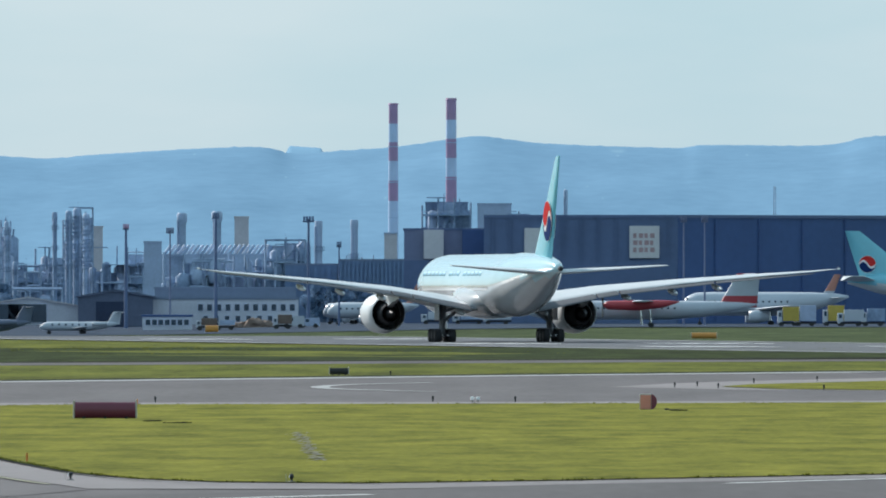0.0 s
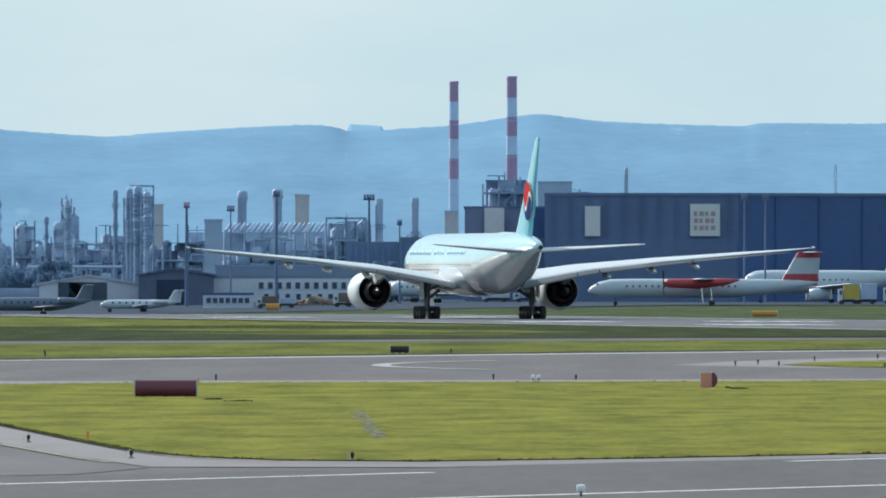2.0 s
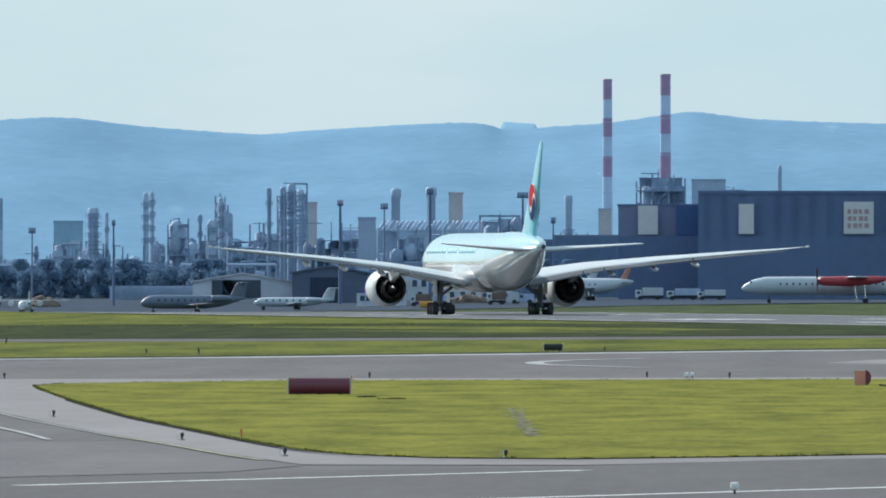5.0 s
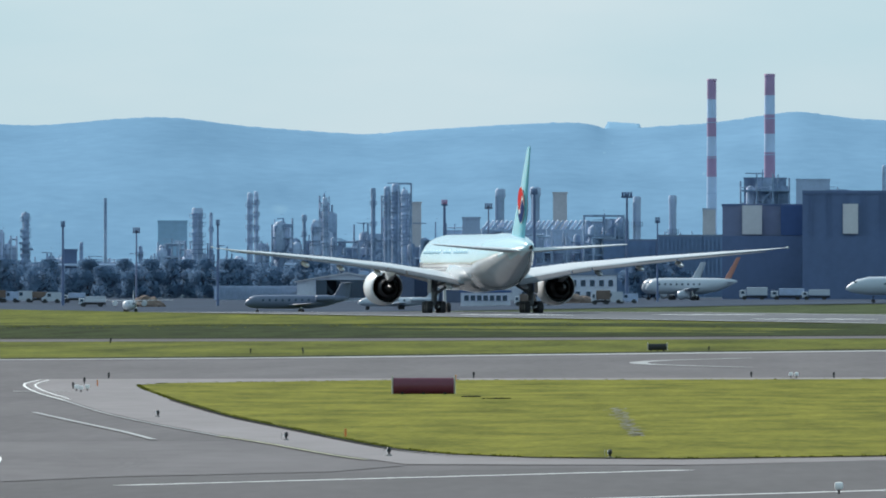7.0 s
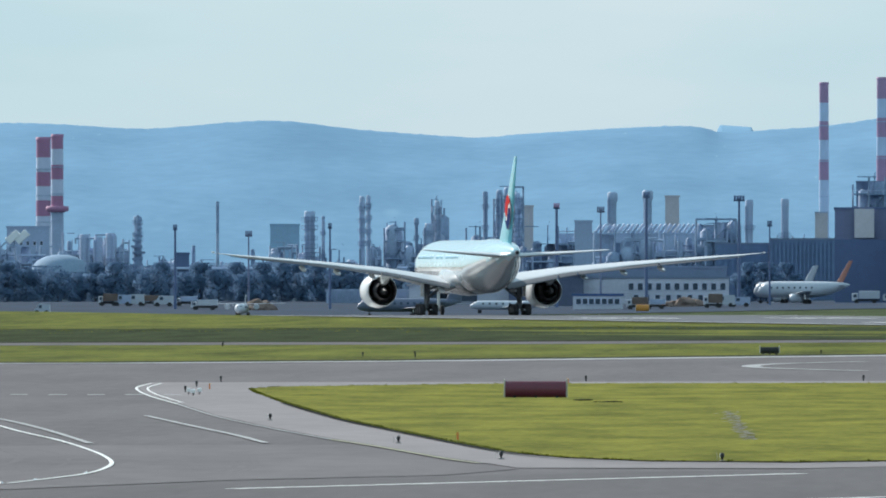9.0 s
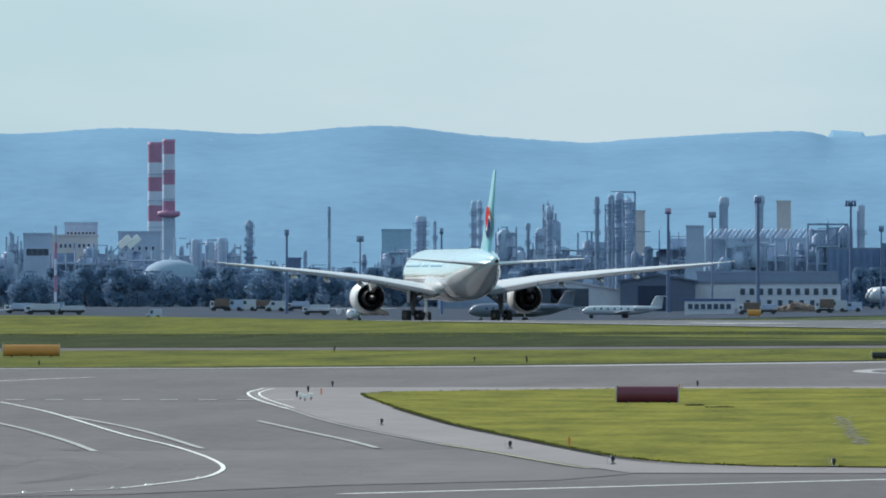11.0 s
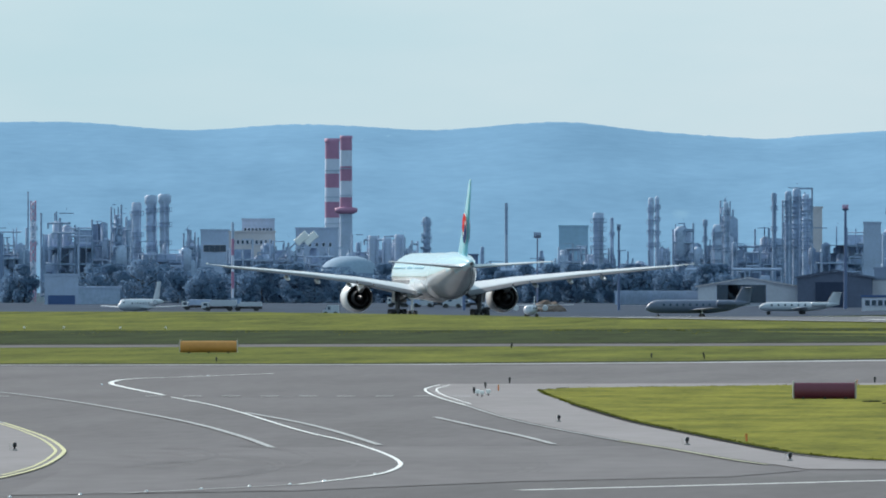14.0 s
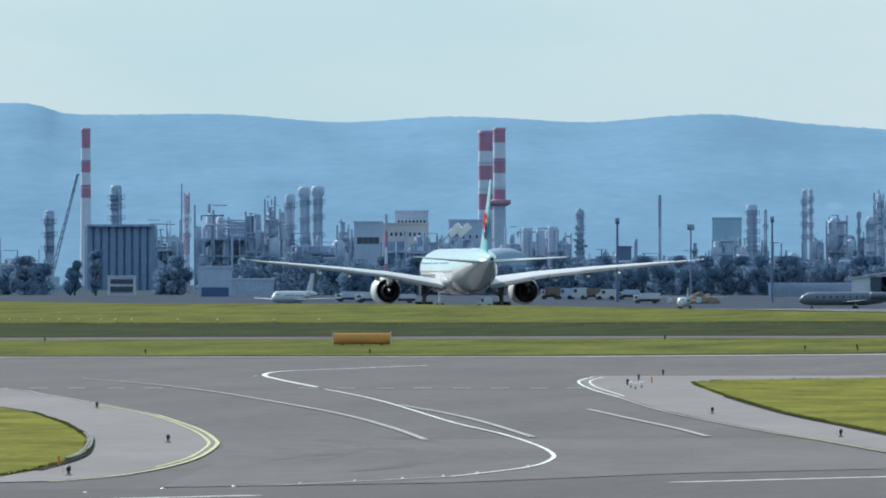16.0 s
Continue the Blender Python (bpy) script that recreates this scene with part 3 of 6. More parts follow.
    wheel_bogie(jet, 0, 25.9, (0,), 0.42, 0.55, 0.4)
    g = bmesh.new()
    rod(g, (0, 25.9, 0.55), (0, 26.1, 3.2), 0.17, 8)
    part("nose_strut", g, SKIN_WHITE, jet, "white nose-gear strut")
    fin = part("fin", fin_blade([(7.4, -17.2, -27.4, 0.07), (8.6, -19.6, -27.9, 0.07), (13.4, -24.9, -29.9, 0.07), (17.95, -29.4, -31.6, 0.07), (18.25, -30.0, -31.7, 0.05)]), SKIN_BLUE, jet, "turquoise tail fin")
    emblem(fin, 11.9, -26.6, 2.0, 0.19)
    bm = bmesh.new()
    rod(bm, (0, -31.7, 7.25), (0, -32.2, 7.25), 0.22, 12)
    part("exhaust_outlet", bm, DARK_METAL, jet, "dark auxiliary exhaust outlet")
    return jet


jet = freighter()
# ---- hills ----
# forest colour already mixed with the blue haze of distance
HILLS = material("haze_tinted_hills", (0.164, 0.29, 0.418), 1.0, vary=0.07, scale=0.02, second=(0.178, 0.305, 0.43), stretch=(1, 0.6, 1.2), spec=0.0)
def scatter_roofs(m, color):
    """Adds small pale roofs and clearings, in loose hamlets, to a hillside's colour."""
    n, l = m.node_tree.nodes, m.node_tree.links
    base = n["Principled BSDF"].inputs["Base Color"]
    under = base.links[0].from_socket
    tc = n.new("ShaderNodeTexCoord")
    total = under
    for cell, size, low in ((7.0, 0.09, 0.5), (26.0, 0.13, 0.56)):
        mp, vor, near, patch, grp, mul, mix = (n.new("ShaderNode" + k) for k in ("Mapping", "TexVoronoi", "MapRange", "TexNoise", "MapRange", "Math", "Mix"))
        mp.inputs["Scale"].default_value = (1 / cell, 0.11 / cell, 0)
        vor.inputs["Scale"].default_value = 1.0
        near.inputs["From Min"].default_value, near.inputs["From Max"].default_value = size, size * 0.5
        patch.inputs["Scale"].default_value = 0.012
        grp.inputs["From Min"].default_value, grp.inputs["From Max"].default_value = low, low + 0.12
        mul.operation, mix.data_type = "MULTIPLY", "RGBA"
        mix.inputs["B"].default_value = (*color, 1)
        l.new(tc.outputs["Object"], mp.inputs["Vector"])
        l.new(mp.outputs["Vector"], vor.inputs["Vector"])
        l.new(tc.outputs["Object"], patch.inputs["Vector"])
        l.new(vor.outputs["Distance"], near.inputs["Value"])
        l.new(patch.outputs["Fac"], grp.inputs["Value"])
        l.new(near.outputs["Result"], mul.inputs[0])
        l.new(grp.outputs["Result"], mul.inputs[1])
        l.new(mul.outputs["Value"], mix.inputs["Factor"])
        l.new(total, mix.inputs["A"])
        total = mix.outputs["Result"]
    l.new(total, base)


# roofs and clearings get a paler tone of the same haze blue
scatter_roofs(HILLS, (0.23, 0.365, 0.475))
ridge = [(-2600, 240), (-1900, 235), (-1544, 231), (-1474, 236), (-1404, 251), (-1144, 251), (-944, 265), (-764, 255), (-644, 258), (-500, 265), (-344, 253), (-250, 252), (-122, 267), (60, 280), (100, 280), (200, 272), (440, 260), (520, 272), (600, 267), (700, 260), (800, 246), (850, 241), (900, 247), (980, 255), (1195, 262), (1250, 257), (1460, 257), (1568, 240), (1900, 235), (2700, 250)]


RIDGE_B = np.array([p.x for p in curve_through([Vector((b, e, 0)) for b, e in ridge], 10)])
RIDGE_E = np.array([p.y for p in curve_through([Vector((b, e, 0)) for b, e in ridge], 10)])
HILL_FAR, HILL_DEEP = 4650.0, 520.0


def ridge_at(b, blur=0.0):
    """The elevation of the skyline at a bearing, or its mean over a wide stretch."""
    if not blur:
        return float(np.interp(b, RIDGE_B, RIDGE_E))
    q = np.linspace(-2, 2, 25)
    w = np.exp(-q * q)
    return float((np.interp(b + q * blur, RIDGE_B, RIDGE_E) * w).sum() / w.sum())


def hill_at(b, k):
    """A place on the hillside: k runs from 0 at its foot to 1 on the skyline."""
    d = HILL_FAR - HILL_DEEP * (1 - k)
    blend = smooth(0.45, 1.0, k)
    top = high(ridge_at(b), HILL_FAR) * blend + high(ridge_at(b, 160), HILL_FAR) * (1 - blend)
    fold = 1.1 * math.sin(math.pi * k) * noise.noise(Vector((b * 0.0055 + k * 1.3, k * 2.4, 7.7)))
    fold += 0.3 * math.sin(math.pi * k) * noise.noise(Vector((b * 0.017, k * 6.0, 2.2)))
    crest = 0.3 * noise.noise(Vector((b * 0.09, 3.1, 0))) * smooth(0.9, 1.0, k)
    p = far(b, d)
    p.z = top * (1 - (1 - k) ** 1.35) + fold + crest
    return p


def hills():
    bm, cols = bmesh.new(), []
    ks = [i / 22 for i in range(23)]
    for b in range(-2600, 2701, 9):
        col = [bm.verts.new(hill_at(b, k)) for k in ks]
        back = far(b, HILL_FAR + 80)
        col.append(bm.verts.new((back.x, back.y, col[-1].co.z * 0.8)))
        cols.append(col)
    for a, b in zip(cols, cols[1:]):
        for i in range(len(a) - 1):
            bm.faces.new((a[i], b[i], b[i + 1], a[i + 1])).smooth = True
    bmesh.ops.recalc_face_normals(bm, faces=bm.faces[:])
    tagged(part("hills", bm, HILLS), "wooded hills tinted blue with haze on the horizon", "hills", kind="structure")


hills()


def far_top():
    """A paler summit that shows behind a saddle of the ridge."""
    bm, rows = bmesh.new(), []
    for i in range(17):
        b, k = 503 + i * 4.6, i / 16
        foot, back = far(b, 4680), far(b, 4960)
        q = far(b, 4900)
        q.z = high(277 - 19 * min(1, 2.6 * math.sin(math.pi * k)) * (1 - 0.25 * k) + 0.6 * noise.noise(Vector((b * 0.2, 0, 0))), 4900)
        foot.z, back.z = high(290, 4680), 0
        rows.append([bm.verts.new(foot), bm.verts.new(q), bm.verts.new(back)])
    for a, c in zip(rows, rows[1:]):
        for i in range(2):
            bm.faces.new((a[i], c[i], c[i + 1], a[i + 1])).smooth = True
    bmesh.ops.recalc_face_normals(bm, faces=bm.faces[:])
    # the summit's paleness is haze put into its base colour
    tagged(part("far_summit", bm, material("haze_tinted_summit", (0.165, 0.29, 0.41), 1.0, vary=0.05, scale=0.02, spec=0)), "distant summit tinted pale with haze behind the ridge", "hills", kind="structure")


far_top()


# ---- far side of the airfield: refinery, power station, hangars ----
# steel and cladding tones below have the blue haze of distance mixed in
STEEL_DARK = material("haze_lifted_dark_steel", (0.185, 0.265, 0.405), 0.7, vary=0.3, scale=0.15, second=(0.25, 0.335, 0.48))
STEEL_MID = material("haze_blue_steel", (0.3, 0.39, 0.54), 0.65, vary=0.2, scale=0.2, second=(0.35, 0.44, 0.59))
STEEL_PALE = material("haze_pale_cladding", (0.36, 0.44, 0.6), 0.7, vary=0.15, scale=0.2)
CREAM = material("hazed_cream_cladding", (0.5, 0.48, 0.52), 0.75, vary=0.15, scale=0.2)
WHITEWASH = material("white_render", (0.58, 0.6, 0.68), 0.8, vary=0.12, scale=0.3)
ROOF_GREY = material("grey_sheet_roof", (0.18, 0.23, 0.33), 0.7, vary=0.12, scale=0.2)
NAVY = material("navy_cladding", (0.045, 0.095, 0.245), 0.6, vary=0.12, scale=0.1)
SLATE = material("hazed_slate_blue_cladding", (0.1, 0.15, 0.275), 0.6, vary=0.12, scale=0.1)
SLATE_LIGHT = material("hazed_slate_grey_cladding", (0.17, 0.2, 0.32), 0.6, vary=0.12, scale=0.1)
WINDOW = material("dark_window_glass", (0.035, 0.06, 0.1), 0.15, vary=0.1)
# band red and white are softened by haze painted into them
RED_BAND = material("hazed_red_paint", (0.4, 0.19, 0.31), 0.7, vary=0.12, scale=0.3)
WHITE_BAND = material("hazed_white_paint", (0.56, 0.61, 0.76), 0.7, vary=0.08, scale=0.3)
STEEL_WARE = material("haze_tinted_cladding", (0.15, 0.225, 0.37), 0.7, vary=0.2, scale=0.1)
PANEL = material("white_sign_panel", (0.62, 0.6, 0.61), 0.6, vary=0.08, scale=0.3)
PANEL_RED = material("faded_red_print", (0.42, 0.28, 0.29), 0.6, vary=0.2, scale=0.3)
EARTH = material("brown_earth", (0.17, 0.125, 0.105), 0.95, vary=0.25, scale=0.4)
# leaf green shifted to blue: the haze before the belt is painted in
LEAF = material("haze_tinted_leaves", (0.135, 0.22, 0.345), 0.9, vary=0.1, scale=0.2, second=(0.155, 0.25, 0.38), island=0.06, spec=0.0)
LEAF_NODES = LEAF.node_tree
thin = LEAF_NODES.nodes.new("ShaderNodeBsdfTranslucent")
both = LEAF_NODES.nodes.new("ShaderNodeMixShader")
both.inputs["Fac"].default_value = 0.4
LEAF_NODES.links.new(LEAF_NODES.nodes["Principled BSDF"].inputs["Base Color"].links[0].from_socket, thin.inputs["Color"])
LEAF_NODES.links.new(LEAF_NODES.nodes["Principled BSDF"].outputs["BSDF"], both.inputs[1])
LEAF_NODES.links.new(thin.outputs["BSDF"], both.inputs[2])
LEAF_NODES.links.new(both.outputs["Shader"], LEAF_NODES.nodes["Material Output"].inputs["Surface"])
BARK = material("grey_bark", (0.06, 0.05, 0.045), 0.9, vary=0.2)
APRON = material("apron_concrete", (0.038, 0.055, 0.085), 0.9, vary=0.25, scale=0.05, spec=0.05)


def wide(ticks, d):
    return ticks * d / TICK


def put(b, d, name, label, category, group=""):
    """An upright thing at a bearing and distance, turned to the viewer's line."""
    p = far(b, d)
    return thing(name, place(p.x, p.y, rise(p.x, p.y), -math.degrees((b - AHEAD) / TICK)), label, category, group)


def striped_chimney(b, top, w0, w1, d, marks, label, platform=None, grey_below=None, bands=None):
    t = put(b, d, "chimney", label, "chimney", "red and white chimneys")
    red, white = bands or (RED_BAND, WHITE_BAND)
    marks = [high(m, d) for m in marks]
    H, r0, r1 = marks[0], wide(w0, d) / 2, wide(w1, d) / 2
    for i, (a, c) in enumerate(zip(marks, marks[1:] + [0.0])):
        bm = bmesh.new()
        turned([(r0 + (r1 - r0) * (1 - c / H), c), (r0 + (r1 - r0) * (1 - a / H), a)], 20, bm=bm)
        last = c == 0.0
        mat = red if i % 2 == 0 else white
        if last and grey_below:
            mat = grey_below
        part("band", bm, mat, t, "red band paled by haze" if i % 2 == 0 else "white band tinted with haze")
    bm = turned([(r0 * 1.08, H - r0 * 0.5), (r0 * 1.08, H), (r0 * 0.8, H + 0.02)], 20)
    part("rim", bm, red, t, "dark red rim")
    if platform:
        z = high(platform, d)
        bm = turned([(r1 * 1.2, z - r1 * 0.8), (r1 * 1.75, z - r1 * 0.5), (r1 * 1.75, z + r1 * 0.1), (r1 * 1.05, z + r1 * 0.2)], 20)
        part("platform", bm, RED_BAND, t, "red maintenance platform")
    for k in range(3):
        bm = turned([(r0 * 1.12, H * (0.45 + 0.17 * k)), (r0 * 1.12, H * (0.45 + 0.17 * k) + 0.25)], 20)
        part("gallery", bm, STEEL_MID, t, "thin ring gallery")


# paler pair for the farthest chimneys: more haze in the paint colour
HAZED = (material("haze_paled_red_paint", (0.37, 0.23, 0.35), 0.8, vary=0.12, scale=0.3), material("haze_paled_white_paint", (0.45, 0.53, 0.68), 0.8, vary=0.08, scale=0.3))
P1 = [183, 219, 252, 285, 320, 356]
striped_chimney(696, 181, 16, 19, 4250, P1, "tall red and white banded power station chimney", bands=HAZED)
striped_chimney(798.5, 174, 18, 21, 4250, [174, 212, 246, 280, 313, 358], "tall red and white banded power station chimney", bands=HAZED)
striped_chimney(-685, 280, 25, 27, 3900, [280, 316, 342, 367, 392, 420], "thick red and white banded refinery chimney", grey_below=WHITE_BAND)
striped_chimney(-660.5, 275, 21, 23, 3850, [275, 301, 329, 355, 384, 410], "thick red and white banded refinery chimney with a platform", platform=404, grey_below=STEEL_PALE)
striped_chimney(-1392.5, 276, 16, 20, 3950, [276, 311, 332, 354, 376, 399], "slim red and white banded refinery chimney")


def railing(bm, w, dpt, z, r):
    for s in (-1, 1):
        rod(bm, (-w, s * dpt, z), (w, s * dpt, z), r, 4)
        rod(bm, (s * w, -dpt, z), (s * w, dpt, z), r, 4)


def column(b, top, w, d, mat, label, cap=0.0, decks=4, seed=0, name="process_column"):
    """A tall vessel or flue with ring decks, a riser pipe and a ladder."""
    rnd = random.Random(seed * 77 + int(b))
    t = put(b, d, name, label, "industrial column", "refinery columns")
    H, r = high(top, d), wide(w, d) / 2
    prof = [(r * 1.15, 0), (r * 1.15, H * 0.12), (r, H * 0.16), (r, H * 0.97), (r * 0.8, H * 0.995), (r * 0.3, H)]
    if cap:
        prof = [(r, 0), (r, H * 0.9), (r * (1 + cap), H * 0.92), (r * (1 + cap), H * 0.985), (r * 0.9, H)]
    part("shell", turned(prof, 14), mat, t, "tall cylindrical shell")
    for k in range(decks):
        z = H * (0.45 + 0.5 * (k + rnd.random() * 0.5) / decks)
        bm = turned([(r * 1.0, z), (r * 1.55, z), (r * 1.55, z + 0.15), (r * 1.0, z + 0.15)], 12)
        turned([(r * 1.52, z + 0.9), (r * 1.55, z + 0.9), (r * 1.55, z + 1.0), (r * 1.52, z + 1.0)], 12, bm=bm)
        for i in range(8):
            a = math.pi * i / 4
            rod(bm, (r * 1.53 * math.cos(a), r * 1.53 * math.sin(a), z), (r * 1.53 * math.cos(a), r * 1.53 * math.sin(a), z + 1.0), 0.05, 4)
        part("deck", bm, STEEL_DARK, t, "railed ring deck")
    bm = bmesh.new()
    a = rnd.uniform(3.6, 5.8)
    x, y = r * 1.25 * math.cos(a), r * 1.25 * math.sin(a)
    rod(bm, (x, y, 0), (x, y, H * 0.93), r * 0.16 + 0.05, 6)
    rod(bm, (x, y, H * 0.93), (0, 0, H * 0.99), r * 0.16 + 0.05, 6)
    part("riser_pipe", bm, STEEL_PALE, t, "pale riser pipe")
    return t


def process_unit(b0, b1, top, d, seed, mat=STEEL_DARK, label="dense steel process unit with vessels and pipework", low=540, ragged=0.3, deep=None):
    """A steel frame of several floors, filled with vessels and pipes."""
    rnd = random.Random(seed)
    b = (b0 + b1) / 2
    t = put(b, d, "process_unit", label, "process unit", "refinery units")
    W, H = wide(b1 - b0, d), high(top, d)
    dp = deep or min(W, 14.0)
    bays, floors = max(2, round(W / 4.5)), max(3, round(H / 4.0))
    tops = [H * (1 - ragged * rnd.random()) for _ in range(bays + 1)]
    tops[rnd.randrange(bays + 1)] = H

    def bar(name, a, c, r):
        bm = bmesh.new()
        rod(bm, a, c, r, 4)
        part(name, bm, mat, t)
    for i in range(bays + 1):
        x = -W / 2 + W * i / bays
        for y in (-dp / 2, dp / 2):
            bar("post", (x, y, 0), (x, y, tops[i]), 0.22)
        if i:
            for k in range(1, floors + 1):
                z = H * k / floors
                if z <= min(tops[i], tops[i - 1]) + 0.1:
                    for y in (-dp / 2, dp / 2):
                        part("beam", boxed(x - W / bays, x, y - 0.15, y + 0.15, z - 0.35, z), mat, t)
                    if rnd.random() < 0.5:
                        bar("brace", (x - W / bays, -dp / 2, z - H / floors), (x, -dp / 2, z), 0.12)
    for k in range(1, floors + 1):
        z = H * k / floors
        n = rnd.uniform(0.5, 1.0)
        x0 = rnd.uniform(-W / 2, W / 2 - W * n * 0.9)
        if z < H * (1 - ragged * 0.8) or k == floors:
            n = n * (0.4 if k == floors else 1)
            fl = boxed(x0, min(W / 2, x0 + W * n), -dp / 2, dp / 2, z - 0.12, z + 0.05)
            railing(fl, 0.1, dp / 2, z + 1, 0.04)
            part("floor_deck", fl, mat, t, "grated floor deck")
    for k in range(bays * 5):
        x, r = rnd.uniform(-W / 2, W / 2), rnd.uniform(0.4, 1.5)
        z0, h = rnd.uniform(0, H * 0.6), rnd.uniform(0.2, 0.5) * H
        y = rnd.uniform(-dp / 2, dp / 4)
        if rnd.random() < 0.7:
            z1 = min(z0 + h, H * (1 - ragged * rnd.random()))
            bm = turned([(r * 0.4, z0), (r, z0 + r * 0.5), (r, max(z0 + r, z1 - r * 0.5)), (r * 0.4, max(z1, z0 + r * 1.5))], 10, x, y)
        else:
            bm = bmesh.new()
            L = min(W * 0.2, 4)
            x = min(W / 2 - L, max(L - W / 2, x))
            rod(bm, (x - L, y, z0 + r), (x + L, y, z0 + r), r, 10)
        part("vessel", bm, rnd.choice((STEEL_MID, STEEL_DARK, STEEL_DARK, STEEL_PALE)), t)
    for k in range(bays * 7):
        pipe = bmesh.new()
        x, y, z = rnd.uniform(-W / 2, W / 2), -dp / 2 - rnd.uniform(0.0, 0.6), rnd.uniform(0.15, 0.95) * H
        L, r = rnd.uniform(2, 9), rnd.uniform(0.08, 0.28)
        if rnd.random() < 0.5:
            rod(pipe, (x, y, z), (min(W / 2, x + L), y, z), r, 5)
            rod(pipe, (x, y, z), (x, y, z - 1.2), r, 5)
        else:
            rod(pipe, (x, y, z), (x, y, max(0, z - L * 1.6)), r, 5)
        part("pipe", pipe, rnd.choice((STEEL_MID, STEEL_DARK, STEEL_PALE)), t)
    for i in range(bays):
        x = -W / 2 + W * i / bays
        casing = boxed(x + 0.1, x + W / bays - 0.1, dp * 0.1, dp * 0.45, 0, min(tops[i], tops[i + 1]) * rnd.uniform(0.75, 0.98))
        part("casing", casing, rnd.choice((mat, STEEL_DARK, STEEL_MID)), t, "steel equipment casing")
    for k in range(max(2, bays // 2)):
        bm = bmesh.new()
        x = rnd.uniform(-W / 2, W / 2) * 0.8
        rod(bm, (x, 0, H * 0.6), (x, 0, H * rnd.uniform(0.95, 1.04)), 0.16, 5)
        part("vent_pipe", bm, mat, t, "thin vent pipe")
    return t


def pipe_bridge(b0, b1, e, d):
    b = (b0 + b1) / 2
    t = put(b, d, "pipe_bridge", "long pale elevated pipe bridge on trestles", "pipe bridge")
    W, z = wide(b1 - b0, d), high(e, d)
    for k in range(4):
        bm = bmesh.new()
        rod(bm, (-W / 2, -1 + 0.6 * k, z + 0.15 * (k % 2)), (W / 2, -1 + 0.6 * k, z + 0.15 * (k % 2)), 0.26, 6)
        part("pipe", bm, STEEL_PALE, t, "pale insulated pipe")
    n = int(W / 6)
    for i in range(n + 1):
        x = -W / 2 + W * i / n
        bm = bmesh.new()
        for y in (-1.3, 1.3):
            rod(bm, (x, y, 0), (x, y, z), 0.14, 4)
        box(bm, x - 0.12, x + 0.12, -1.4, 1.4, z - 0.6, z - 0.35)
        part("trestle", bm, STEEL_MID, t, "steel trestle")


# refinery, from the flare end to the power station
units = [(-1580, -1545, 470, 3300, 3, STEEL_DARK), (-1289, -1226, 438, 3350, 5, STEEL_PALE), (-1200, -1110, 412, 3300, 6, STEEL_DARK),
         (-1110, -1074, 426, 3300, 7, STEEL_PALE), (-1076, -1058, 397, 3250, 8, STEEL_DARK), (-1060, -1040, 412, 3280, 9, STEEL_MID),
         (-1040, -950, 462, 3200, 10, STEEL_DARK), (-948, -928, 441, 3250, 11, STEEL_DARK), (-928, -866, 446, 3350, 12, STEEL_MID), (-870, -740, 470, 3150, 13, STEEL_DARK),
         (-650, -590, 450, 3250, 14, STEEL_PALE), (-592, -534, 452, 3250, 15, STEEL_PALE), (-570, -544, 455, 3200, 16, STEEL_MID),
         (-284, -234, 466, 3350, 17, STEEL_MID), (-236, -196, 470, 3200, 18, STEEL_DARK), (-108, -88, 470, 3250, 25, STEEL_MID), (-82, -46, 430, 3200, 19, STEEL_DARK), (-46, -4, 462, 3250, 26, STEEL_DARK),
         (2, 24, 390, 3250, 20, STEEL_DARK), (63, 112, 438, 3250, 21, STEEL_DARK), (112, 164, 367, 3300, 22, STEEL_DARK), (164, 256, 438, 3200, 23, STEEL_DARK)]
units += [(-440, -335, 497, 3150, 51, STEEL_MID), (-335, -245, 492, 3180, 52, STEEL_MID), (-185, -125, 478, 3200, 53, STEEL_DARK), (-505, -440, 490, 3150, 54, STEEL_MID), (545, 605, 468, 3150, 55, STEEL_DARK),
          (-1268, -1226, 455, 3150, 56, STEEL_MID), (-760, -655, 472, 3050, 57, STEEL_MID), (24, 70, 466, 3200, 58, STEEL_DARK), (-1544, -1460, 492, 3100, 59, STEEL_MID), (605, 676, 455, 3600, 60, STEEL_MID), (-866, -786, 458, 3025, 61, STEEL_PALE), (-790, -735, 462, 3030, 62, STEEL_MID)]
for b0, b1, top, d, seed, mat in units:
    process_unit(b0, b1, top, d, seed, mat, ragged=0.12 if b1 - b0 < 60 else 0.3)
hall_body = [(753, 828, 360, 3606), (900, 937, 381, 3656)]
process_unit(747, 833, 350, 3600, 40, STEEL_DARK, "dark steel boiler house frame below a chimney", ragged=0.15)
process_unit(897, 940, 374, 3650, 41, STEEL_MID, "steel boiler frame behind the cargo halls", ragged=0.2)

